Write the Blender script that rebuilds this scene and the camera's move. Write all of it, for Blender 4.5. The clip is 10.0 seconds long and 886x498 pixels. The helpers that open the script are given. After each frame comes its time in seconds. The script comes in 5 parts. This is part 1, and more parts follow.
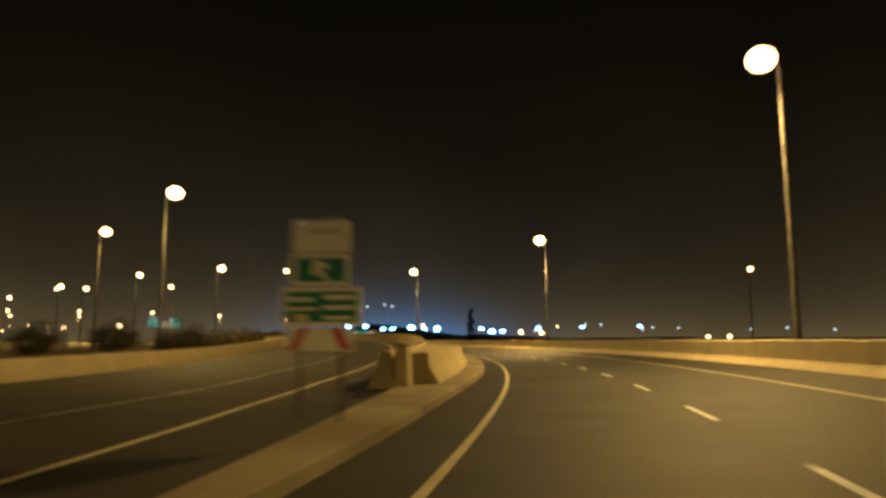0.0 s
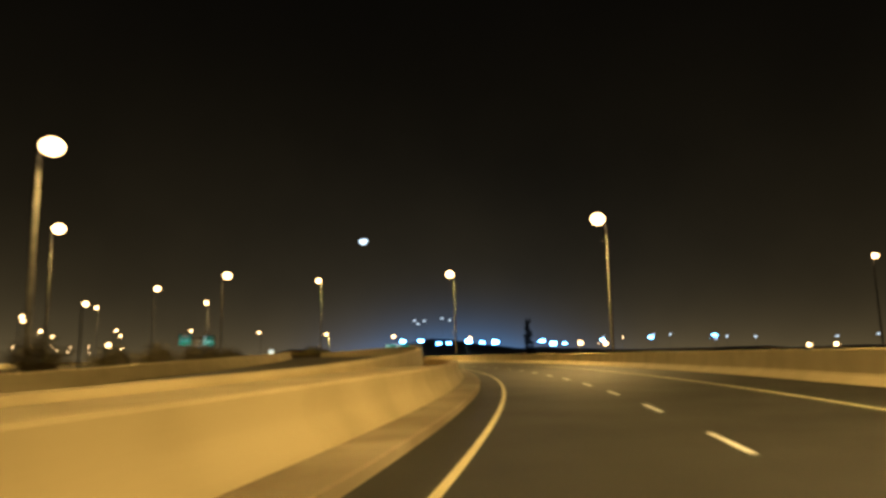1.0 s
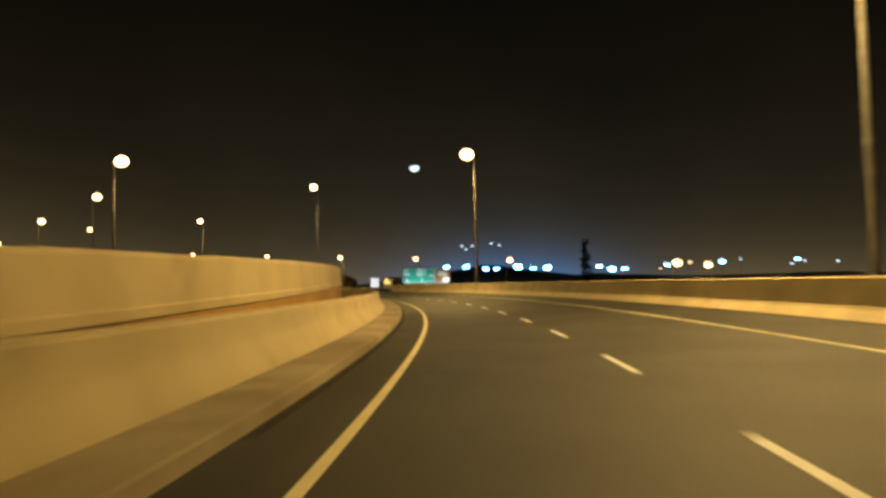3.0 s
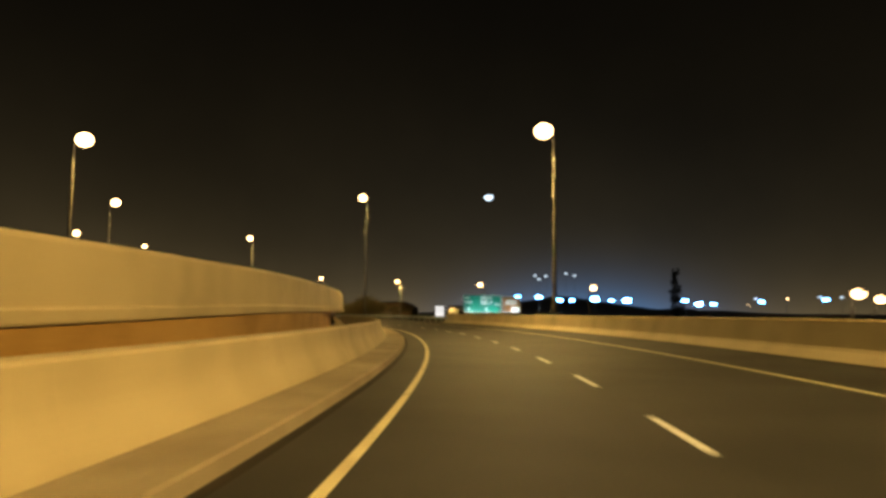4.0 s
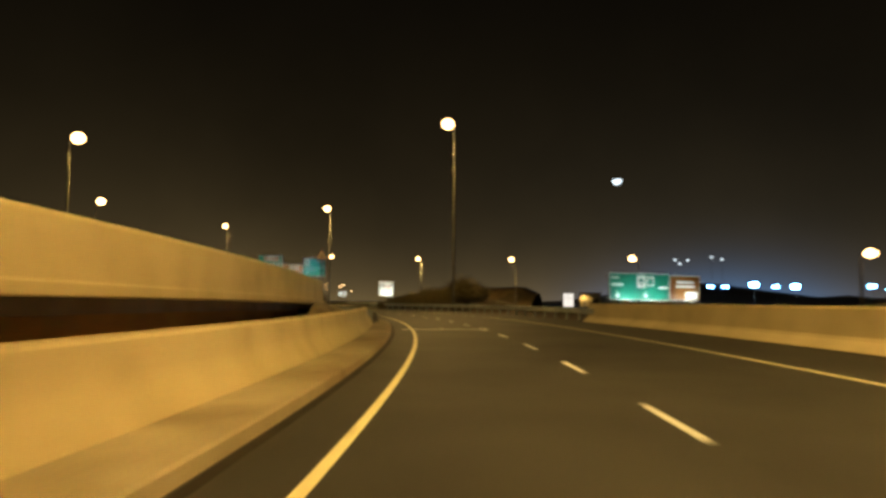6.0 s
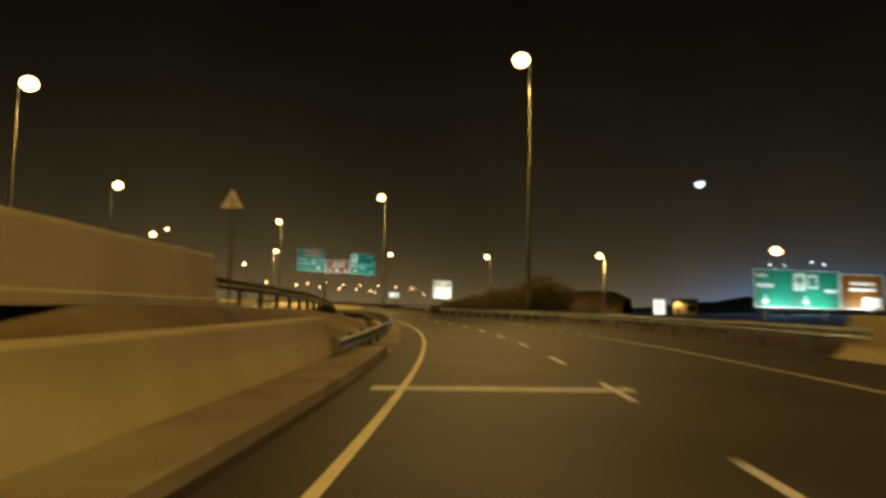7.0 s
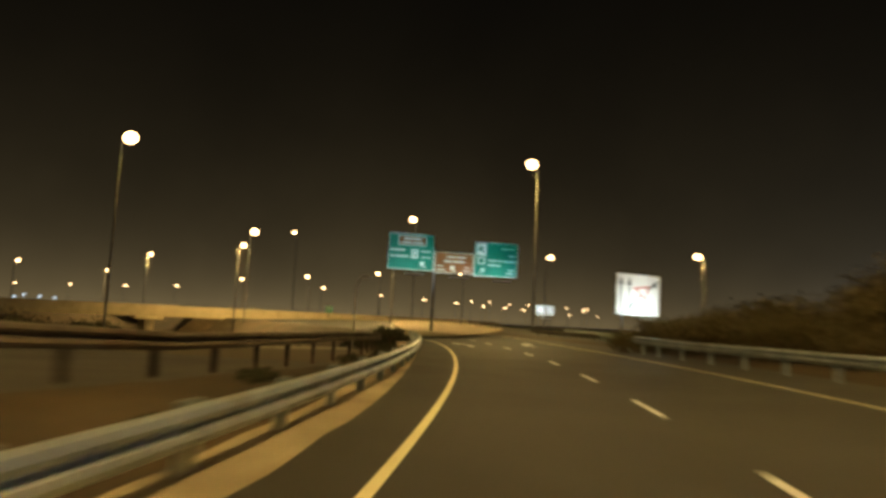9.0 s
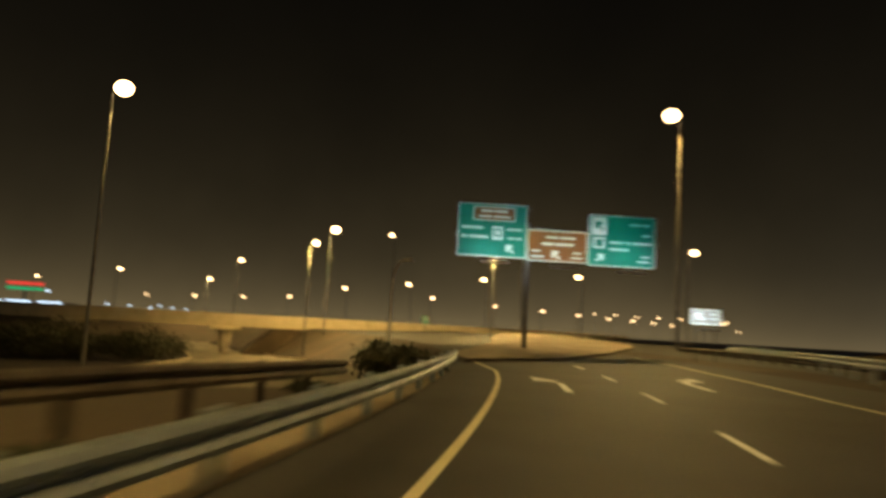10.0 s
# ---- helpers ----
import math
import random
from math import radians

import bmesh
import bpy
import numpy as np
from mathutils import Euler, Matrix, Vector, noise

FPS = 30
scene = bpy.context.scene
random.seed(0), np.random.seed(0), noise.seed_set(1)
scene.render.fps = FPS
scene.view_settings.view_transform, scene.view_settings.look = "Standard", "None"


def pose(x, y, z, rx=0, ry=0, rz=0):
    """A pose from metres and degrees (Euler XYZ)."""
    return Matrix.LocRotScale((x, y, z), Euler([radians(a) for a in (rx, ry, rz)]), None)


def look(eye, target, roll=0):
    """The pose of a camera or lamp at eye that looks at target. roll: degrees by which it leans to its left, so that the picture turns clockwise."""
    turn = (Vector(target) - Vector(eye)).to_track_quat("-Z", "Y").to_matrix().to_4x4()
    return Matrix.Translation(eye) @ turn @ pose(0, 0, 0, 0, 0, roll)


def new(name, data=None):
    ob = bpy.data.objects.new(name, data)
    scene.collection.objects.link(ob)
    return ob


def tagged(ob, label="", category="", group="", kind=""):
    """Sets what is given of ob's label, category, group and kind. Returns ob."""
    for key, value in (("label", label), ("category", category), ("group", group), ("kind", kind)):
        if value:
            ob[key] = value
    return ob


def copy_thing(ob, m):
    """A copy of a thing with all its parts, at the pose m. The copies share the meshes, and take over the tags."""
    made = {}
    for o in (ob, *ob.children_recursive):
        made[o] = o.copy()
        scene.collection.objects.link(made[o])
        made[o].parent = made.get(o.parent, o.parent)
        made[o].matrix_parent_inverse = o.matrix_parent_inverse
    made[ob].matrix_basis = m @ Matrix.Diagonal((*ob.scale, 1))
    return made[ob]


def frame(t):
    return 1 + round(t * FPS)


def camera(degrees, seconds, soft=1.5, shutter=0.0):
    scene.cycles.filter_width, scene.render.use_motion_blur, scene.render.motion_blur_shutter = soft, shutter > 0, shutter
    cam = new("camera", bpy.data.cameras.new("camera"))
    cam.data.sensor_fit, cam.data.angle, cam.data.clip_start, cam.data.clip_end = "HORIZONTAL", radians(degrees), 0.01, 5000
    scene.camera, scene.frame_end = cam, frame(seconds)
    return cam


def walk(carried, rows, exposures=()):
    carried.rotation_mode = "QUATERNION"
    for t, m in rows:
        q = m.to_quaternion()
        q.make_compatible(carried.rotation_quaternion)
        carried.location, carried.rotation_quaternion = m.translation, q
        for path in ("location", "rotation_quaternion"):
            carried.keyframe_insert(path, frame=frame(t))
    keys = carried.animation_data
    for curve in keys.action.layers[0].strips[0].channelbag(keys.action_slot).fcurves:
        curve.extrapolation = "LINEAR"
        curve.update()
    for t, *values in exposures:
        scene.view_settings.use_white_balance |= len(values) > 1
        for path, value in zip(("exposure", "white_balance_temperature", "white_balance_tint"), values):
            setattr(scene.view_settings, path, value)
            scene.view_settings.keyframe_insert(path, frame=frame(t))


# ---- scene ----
# ---- camera ----
cam = camera(65.69, 10.0, soft=3.4, shutter=0.65)
PATH = [
    (0.00, (0.000, 0.000, 1.272), (-9.876, 48.567, 7.882), -0.24),
    (0.40, (-0.180, 8.519, 1.296), (-12.291, 56.661, 7.260), -0.80),
    (0.50, (-0.267, 10.646, 1.300), (-13.834, 58.247, 8.374), -1.18),
    (0.60, (-0.384, 12.772, 1.301), (-13.057, 60.566, 8.725), -0.41),
    (0.80, (-0.691, 17.022, 1.299), (-14.188, 64.622, 8.509), -0.77),
    (1.00, (-1.061, 21.265, 1.297), (-15.137, 68.625, 8.970), -1.25),
    (1.20, (-1.532, 25.499, 1.299), (-14.752, 73.312, 7.550), -1.28),
    (1.50, (-2.374, 31.832, 1.304), (-17.673, 78.973, 7.917), -0.43),
    (1.80, (-3.405, 38.138, 1.314), (-19.776, 84.984, 7.439), -0.79),
    (2.00, (-4.192, 42.325, 1.317), (-20.737, 89.234, 6.400), -1.96),
    (2.20, (-5.070, 46.493, 1.312), (-22.830, 93.024, 5.718), -2.93),
    (2.50, (-6.502, 52.720, 1.299), (-24.205, 99.368, 4.556), -1.76),
    (2.70, (-7.574, 56.842, 1.298), (-24.459, 103.864, 3.274), -1.83),
    (2.98, (-9.152, 62.484, 1.299), (-27.002, 109.126, 3.732), -1.40),
    (3.25, (-10.876, 68.082, 1.301), (-30.020, 114.171, 4.350), -0.82),
    (3.52, (-12.757, 73.628, 1.303), (-33.176, 119.122, 4.966), -0.24),
    (3.80, (-14.788, 79.123, 1.306), (-36.136, 124.149, 5.420), 0.19),
    (4.00, (-16.342, 83.088, 1.306), (-39.101, 127.362, 5.984), 0.47),
    (4.20, (-18.009, 87.009, 1.302), (-41.359, 130.998, 5.736), 0.73),
    (4.50, (-20.607, 92.846, 1.298), (-44.822, 136.383, 5.561), 0.95),
    (4.70, (-22.452, 96.685, 1.302), (-47.877, 139.566, 5.152), 0.11),
    (5.00, (-25.368, 102.371, 1.310), (-51.257, 144.956, 5.342), 0.87),
    (5.30, (-28.479, 107.952, 1.306), (-55.076, 150.172, 4.473), 1.00),
    (5.50, (-30.617, 111.637, 1.302), (-58.800, 152.768, 5.028), 0.90),
    (5.70, (-32.859, 115.258, 1.300), (-62.346, 155.459, 5.096), 0.08),
    (5.97, (-36.043, 120.175, 1.297), (-66.413, 159.711, 5.100), 0.32),
    (6.25, (-39.361, 125.001, 1.295), (-70.906, 163.607, 5.104), 0.65),
    (6.53, (-42.820, 129.728, 1.293), (-75.510, 167.368, 5.104), 0.99),
    (6.80, (-46.407, 134.359, 1.290), (-79.924, 171.265, 5.101), 1.23),
    (6.90, (-47.734, 136.025, 1.290), (-81.550, 172.644, 5.238), 1.95),
    (7.00, (-49.079, 137.676, 1.290), (-83.643, 173.575, 5.361), 1.14),
    (7.10, (-50.443, 139.311, 1.291), (-85.516, 174.717, 5.336), 2.02),
    (7.20, (-51.834, 140.924, 1.293), (-87.322, 175.951, 4.996), 1.31),
    (7.40, (-54.631, 144.138, 1.297), (-91.467, 177.542, 6.524), 2.10),
    (7.50, (-56.058, 145.719, 1.297), (-93.640, 178.124, 7.419), 1.55),
    (7.70, (-58.983, 148.816, 1.288), (-97.607, 180.040, 7.052), 1.01),
    (8.00, (-63.418, 153.415, 1.277), (-102.506, 184.117, 6.709), 1.85),
    (8.20, (-66.472, 156.384, 1.280), (-106.054, 186.400, 6.962), 1.35),
    (8.40, (-69.570, 159.308, 1.286), (-108.051, 190.988, 5.239), 1.49),
    (8.50, (-71.144, 160.743, 1.289), (-111.573, 189.713, 6.408), 1.18),
    (8.60, (-72.732, 162.162, 1.292), (-114.099, 189.604, 7.269), 2.74),
    (8.80, (-75.962, 164.941, 1.298), (-117.754, 191.828, 6.822), 1.60),
    (9.00, (-79.226, 167.678, 1.302), (-121.599, 193.703, 6.516), 2.70),
    (9.20, (-82.566, 170.322, 1.300), (-126.548, 192.940, 8.647), 3.36),
    (9.40, (-85.940, 172.923, 1.296), (-130.307, 195.247, 7.060), 2.31),
    (9.50, (-87.652, 174.189, 1.294), (-132.593, 195.161, 7.657), 2.66),
    (9.70, (-91.149, 176.621, 1.293), (-136.362, 197.064, 7.446), 3.62),
    (9.90, (-94.655, 179.040, 1.292), (-140.446, 198.335, 6.849), 3.45),
    (10.00, (-96.413, 180.243, 1.292), (-142.699, 198.267, 7.010), 3.14),
]
walk(cam, [(t, look(e, g, r)) for t, e, g, r in PATH], [(0.0, 0.3, 6200, 10), (0.5, 0.35, 6300, 10), (1.2, 0.2, 5900, 10), (2.0, 0.35, 6100, 10), (2.5, 0.25, 6100, 10), (4.0, 0.2, 6200, 10), (4.5, 0.3, 6400, 10), (5.0, 0.15, 6600, 10), (7.0, 0.35, 6700, 10), (8.5, 0.4, 6100, 10), (10.0, 0.45, 5900, 10)])

# ---- the road's alignment: station s along the path, offset o to the right of it ----
CURVE = (0.473, 0.46, 0.441, 0.44, 0.475, 0.491, 0.473, 0.452, 0.456, 0.48, 0.56, 0.62, 0.62, 0.55, 0.45, 0.34, 0.28, 0.2)
S0, S1, DS = -80.0, 560.0, 0.5
ST = np.arange(S0, S1 + DS, DS)
KAP = np.interp(ST, np.arange(len(CURVE)) * 21.3, np.array(CURVE) / 100)
TH = np.concatenate([[0], np.cumsum((KAP[1:] + KAP[:-1]) / 2 * DS)])
TH -= np.interp(0.0, ST, TH)
PX = np.concatenate([[0], np.cumsum(-(np.sin(TH[1:]) + np.sin(TH[:-1])) / 2 * DS)])
PY = np.concatenate([[0], np.cumsum((np.cos(TH[1:]) + np.cos(TH[:-1])) / 2 * DS)])
PX -= np.interp(0.0, ST, PX)
PY -= np.interp(0.0, ST, PY)


def bank(o):
    """The road's cross fall: level on the inside, rising towards the outside of the bend."""
    return 0.035 * max(0.0, o - 2.2)


def heading(s):
    return float(np.interp(s, ST, TH))


def at(s, o, z=0.0):
    th = heading(s)
    return Vector((float(np.interp(s, ST, PX)) + math.cos(th) * o, float(np.interp(s, ST, PY)) + math.sin(th) * o, z))


def on_road(s, o, z=0.0):
    return at(s, o, z + bank(o))


def ramp(s, knots):
    return float(np.interp(s, [k[0] for k in knots], [k[1] for k in knots]))


# the neighbouring carriageway: the offset of its near edge and its height over the station
EDGE = ((-80, 2.5), (-30, -1.0), (-10, -2.2), (0, -2.9), (6.7, -3.5), (12.7, -4.0), (20, -4.35), (35, -5.05), (50, -5.5), (165, -5.5), (200, -5.35), (210, -4.9), (219, -4.1), (232, -3.9), (300, -3.9))
RISE = ((-80, 0.0), (19, 0.0), (35, 0.12), (49, 0.36), (60, 0.6), (71, 0.8), (104, 1.32), (125, 1.42), (145, 1.32), (164, 1.15), (178, 0.95), (195, 0.48), (203, 0.15), (210, -0.08), (220, -0.27), (226, -0.45), (240, -0.9), (560, -0.9))

PIT = (-215.0, 165.0)


def smooth(t):
    t = min(1.0, max(0.0, t))
    return t * t * (3 - 2 * t)


def ground_z(x, y):
    """The ground: level by the road, falling away to the underpass and down the outer embankment."""
    r = math.hypot(x - PIT[0], y - PIT[1])
    z = -0.14 - 5.0 * smooth((112.0 - r) / 60.0)
    k = int(np.argmin((PX - x) ** 2 + (PY - y) ** 2))
    o = (x - PX[k]) * math.cos(TH[k]) + (y - PY[k]) * math.sin(TH[k])
    return float(z - 7.0 * smooth((o - 13.0) / 16.0) * smooth((182.0 - ST[k]) / 20.0) * smooth((400.0 - o) / 100.0))


# ---- night sky ----
world = bpy.data.worlds.new("night_sky")
scene.world = world
world.use_nodes = True
wn, wl = world.node_tree.nodes, world.node_tree.links
wbg = wn["Background"]
wtc = wn.new("ShaderNodeTexCoord")
wsep = wn.new("ShaderNodeSeparateXYZ")
wl.new(wtc.outputs["Generated"], wsep.inputs[0])


def sky_math(op, a, b=None):
    node = wn.new("ShaderNodeMath")
    node.operation = op
    for k, x in enumerate((a, b)):
        if x is None:
            continue
        if isinstance(x, (int, float)):
            node.inputs[k].default_value = x
        else:
            wl.new(x, node.inputs[k])
    return node.outputs[0]


def sky_add(base, factor, colour):
    node = wn.new("ShaderNodeMix")
    node.data_type, node.blend_type = "RGBA", "ADD"
    wl.new(factor, node.inputs["Factor"])
    if isinstance(base, tuple):
        node.inputs["A"].default_value = base
    else:
        wl.new(base, node.inputs["A"])
    node.inputs["B"].default_value = colour
    return node.outputs["Result"]


up = sky_math("MAXIMUM", wsep.outputs["Z"], 0.0)
low = sky_math("SUBTRACT", 1.0, up)
# warm skyglow that thins out upwards
haze = wn.new("ShaderNodeTexNoise")
haze.inputs["Scale"].default_value, haze.inputs["Detail"].default_value = 3.2, 4.0
wl.new(wtc.outputs["Generated"], haze.inputs["Vector"])
uneven = sky_math("ADD", sky_math("MULTIPLY", haze.outputs[0], 1.3), 0.35)
sky = sky_add((0.0015, 0.00125, 0.0009, 1), sky_math("MULTIPLY", uneven, sky_math("POWER", low, 5.0)), (0.026, 0.0186, 0.0082, 1))
sky = sky_add(sky, sky_math("MULTIPLY", uneven, sky_math("POWER", low, 26.0)), (0.064, 0.044, 0.018, 1))
# stronger over the lit interchange to the west
wwest = wn.new("ShaderNodeVectorMath")
wwest.operation = "DOT_PRODUCT"
wwest.inputs[1].default_value = Vector((-0.95, 0.31, 0.0))
wl.new(wtc.outputs["Generated"], wwest.inputs[0])
west = sky_math("POWER", sky_math("MAXIMUM", wwest.outputs["Value"], 0.0), 4.0)
sky = sky_add(sky, sky_math("MULTIPLY", sky_math("MULTIPLY", west, uneven), sky_math("POWER", low, 9.0)), (0.030, 0.0212, 0.0088, 1))
# bluish glow low over the floodlit yard
wdot = wn.new("ShaderNodeVectorMath")
wdot.operation = "DOT_PRODUCT"
wdot.inputs[1].default_value = Vector((-0.27, 0.96, 0.0)).normalized()
wl.new(wtc.outputs["Generated"], wdot.inputs[0])
facing = sky_math("MAXIMUM", wdot.outputs["Value"], 0.0)
sky = sky_add(sky, sky_math("MULTIPLY", sky_math("POWER", facing, 14.0), sky_math("POWER", low, 6.0)), (0.0, 0.0035, 0.0065, 1))
sky = sky_add(sky, sky_math("MULTIPLY", sky_math("POWER", facing, 110.0), sky_math("POWER", low, 36.0)), (0.0, 0.15, 0.40, 1))
wl.new(sky, wbg.inputs["Color"])
wbg.inputs["Strength"].default_value = 1.0

SODIUM = (1.0, 0.615, 0.17)
LAMP_POWER = 10400.0

# ---- helpers for meshes ----


def mesh_of(name, verts, faces, mat, smooth=False):
    me = bpy.data.meshes.new(name)
    me.from_pydata([tuple(v) for v in verts], [], faces)
    me.update()
    for m in (mat if isinstance(mat, (list, tuple)) else [mat]):
        me.materials.append(m)
    if smooth:
        for p in me.polygons:
            p.use_smooth = len(p.vertices) < 5
    return me


def thing(name, label="", category="", group="", kind="", m=None):
    ob = new(name)
    ob.empty_display_size = 0.3
    if m is not None:
        ob.matrix_basis = m
    return tagged(ob, label, category, group, kind)


def child(ob, parent, label=""):
    ob.parent = parent
    return tagged(ob, label)


def part(name, bm, mat, parent=None, label="", smooth=False):
    me = bpy.data.meshes.new(name)
    bm.normal_update()
    if smooth:
        for e in bm.edges:
            if len(e.link_faces) == 2 and e.calc_face_angle(0.0) > 0.7:
                e.smooth = False
    bm.to_mesh(me)
    bm.free()
    me.materials.append(mat)
    if smooth:
        for p in me.polygons:
            p.use_smooth = True
    ob = new(name, me)
    if parent is not None:
        ob.parent = parent
    return tagged(ob, label)


def box(bm, x0, x1, y0, y1, z0, z1, bevel=0.0, m=None):
    geo = bmesh.ops.create_cube(bm, size=1.0, matrix=Matrix.Translation(((x0 + x1) / 2, (y0 + y1) / 2, (z0 + z1) / 2)) @ Matrix.Diagonal((x1 - x0, y1 - y0, z1 - z0, 1)))
    vs = geo["verts"]
    if bevel > 0:
        es = list({e for v in vs for e in v.link_edges})
        r = bmesh.ops.bevel(bm, geom=es, offset=bevel, segments=2, affect="EDGES", profile=0.5)
        vs = list({v for f in r["faces"] for v in f.verts} | {v for v in vs if v.is_valid})
    if m is not None:
        bmesh.ops.transform(bm, matrix=m, verts=[v for v in vs if v.is_valid])
    return bm


def tube(bm, a, b, r0, r1, n=12):
    a, b = Vector(a), Vector(b)
    d = b - a
    m = Matrix.Translation((a + b) / 2) @ d.to_track_quat("Z", "Y").to_matrix().to_4x4()
    bmesh.ops.create_cone(bm, cap_ends=True, segments=n, radius1=r0, radius2=r1, depth=d.length, matrix=m)
    return bm


def sweep(profile, s0, s1, step=1.0, offset=lambda s: 0.0, height=lambda s: 0.0, closed=False, lift=None):
    """Vertices and faces of a profile of (o, z) drawn along the alignment."""
    n = max(1, int(math.ceil((s1 - s0) / step)))
    verts, faces = [], []
    k = len(profile)
    for i in range(n + 1):
        s = s0 + (s1 - s0) * i / n
        do, dz = offset(s), height(s)
        for o, z in profile:
            verts.append(at(s, o + do, z + dz + (lift(o + do) if lift else 0.0)))
    for i in range(n):
        for j in range(k if closed else k - 1):
            a, b = i * k + j, i * k + (j + 1) % k
            faces.append((a, b, b + k, a + k))
    if closed:
        faces.append(tuple(range(k))[::-1])
        faces.append(tuple(n * k + j for j in range(k)))
    return verts, faces


def swept(name, mat, parent=None, label="", smooth=False, **kw):
    v, f = sweep(**kw)
    ob = new(name, mesh_of(name, v, f, mat, smooth))
    bm = bmesh.new()
    bm.from_mesh(ob.data)
    bmesh.ops.recalc_face_normals(bm, faces=bm.faces)
    if smooth:
        for e in bm.edges:
            if len(e.link_faces) == 2 and e.calc_face_angle(0.0) > 0.5:
                e.smooth = False
    bm.to_mesh(ob.data)
    bm.free()
    if parent is not None:
        ob.parent = parent
    return tagged(ob, label)


# ---- materials ----


def material(name, colours, scale=1.0, rough=0.8, metal=0.0, bump=0.2, fine=40.0, spread=(0.35, 0.65), stretch=(1, 1, 1), rough_var=0.1, vary=0.0, stain=None, stain_scale=0.15, stain_edge=(0.5, 0.7)):
    """Colours mixed by noise at two scales, grain in roughness and relief; a stain colour laid over in patches."""
    m = bpy.data.materials.new(name)
    m.use_nodes = True
    n, l = m.node_tree.nodes, m.node_tree.links
    b = n["Principled BSDF"]
    tc = n.new("ShaderNodeTexCoord")
    mp = n.new("ShaderNodeMapping")
    mp.inputs["Scale"].default_value = stretch
    l.new(tc.outputs["Object"], mp.inputs[0])
    big = n.new("ShaderNodeTexNoise")
    big.inputs["Scale"].default_value, big.inputs["Detail"].default_value = scale, 5.0
    l.new(mp.outputs[0], big.inputs["Vector"])
    small = n.new("ShaderNodeTexNoise")
    small.inputs["Scale"].default_value, small.inputs["Detail"].default_value = fine, 3.0
    l.new(mp.outputs[0], small.inputs["Vector"])
    mix = n.new("ShaderNodeMath")
    mix.operation = "MULTIPLY_ADD"
    mix.inputs[1].default_value, mix.inputs[2].default_value = 0.35, -0.175
    l.new(small.outputs[0], mix.inputs[0])
    add = n.new("ShaderNodeMath")
    add.operation = "ADD"
    l.new(big.outputs[0], add.inputs[0])
    l.new(mix.outputs[0], add.inputs[1])
    cr = n.new("ShaderNodeValToRGB")
    el = cr.color_ramp.elements
    el[0].position, el[1].position = spread
    el[0].color, el[1].color = (*colours[0], 1), (*colours[-1], 1)
    for i, c in enumerate(colours[1:-1]):
        e = el.new(spread[0] + (spread[1] - spread[0]) * (i + 1) / (len(colours) - 1))
        e.color = (*c, 1)
    l.new(add.outputs[0], cr.inputs[0])
    out = cr.outputs["Color"]
    if stain is not None:
        sn = n.new("ShaderNodeTexNoise")
        sn.inputs["Scale"].default_value, sn.inputs["Detail"].default_value, sn.inputs["Roughness"].default_value = stain_scale, 6.0, 0.6
        l.new(mp.outputs[0], sn.inputs["Vector"])
        sm = n.new("ShaderNodeMapRange")
        sm.inputs["From Min"].default_value, sm.inputs["From Max"].default_value = stain_edge
        l.new(sn.outputs[0], sm.inputs["Value"])
        mx = n.new("ShaderNodeMix")
        mx.data_type = "RGBA"
        l.new(sm.outputs["Result"], mx.inputs["Factor"])
        l.new(out, mx.inputs["A"])
        mx.inputs["B"].default_value = (*stain, 1)
        out = mx.outputs["Result"]
    if vary > 0:
        oi = n.new("ShaderNodeObjectInfo")
        hv = n.new("ShaderNodeHueSaturation")
        vr = n.new("ShaderNodeMapRange")
        vr.inputs["To Min"].default_value, vr.inputs["To Max"].default_value = 1 - vary, 1 + vary
        l.new(oi.outputs["Random"], vr.inputs["Value"])
        l.new(vr.outputs["Result"], hv.inputs["Value"])
        l.new(out, hv.inputs["Color"])
        out = hv.outputs["Color"]
    l.new(out, b.inputs["Base Color"])
    rr = n.new("ShaderNodeMapRange")
    rr.inputs["To Min"].default_value, rr.inputs["To Max"].default_value = max(0.02, rough - rough_var), min(1.0, rough + rough_var)
    l.new(small.outputs[0], rr.inputs["Value"])
    l.new(rr.outputs["Result"], b.inputs["Roughness"])
    b.inputs["Metallic"].default_value = metal
    if bump > 0:
        bp = n.new("ShaderNodeBump")
        bp.inputs["Strength"].default_value, bp.inputs["Distance"].default_value = bump, 0.02
        l.new(add.outputs[0], bp.inputs["Height"])
        l.new(bp.outputs[0], b.inputs["Normal"])
    return m


def glowing(name, colour, strength):
    m = bpy.data.materials.new(name)
    m.use_nodes = True
    b = m.node_tree.nodes["Principled BSDF"]
    b.inputs["Base Color"].default_value = (0.8, 0.8, 0.8, 1)
    b.inputs["Emission Color"].default_value = (*colour, 1)
    b.inputs["Emission Strength"].default_value = strength
    return m


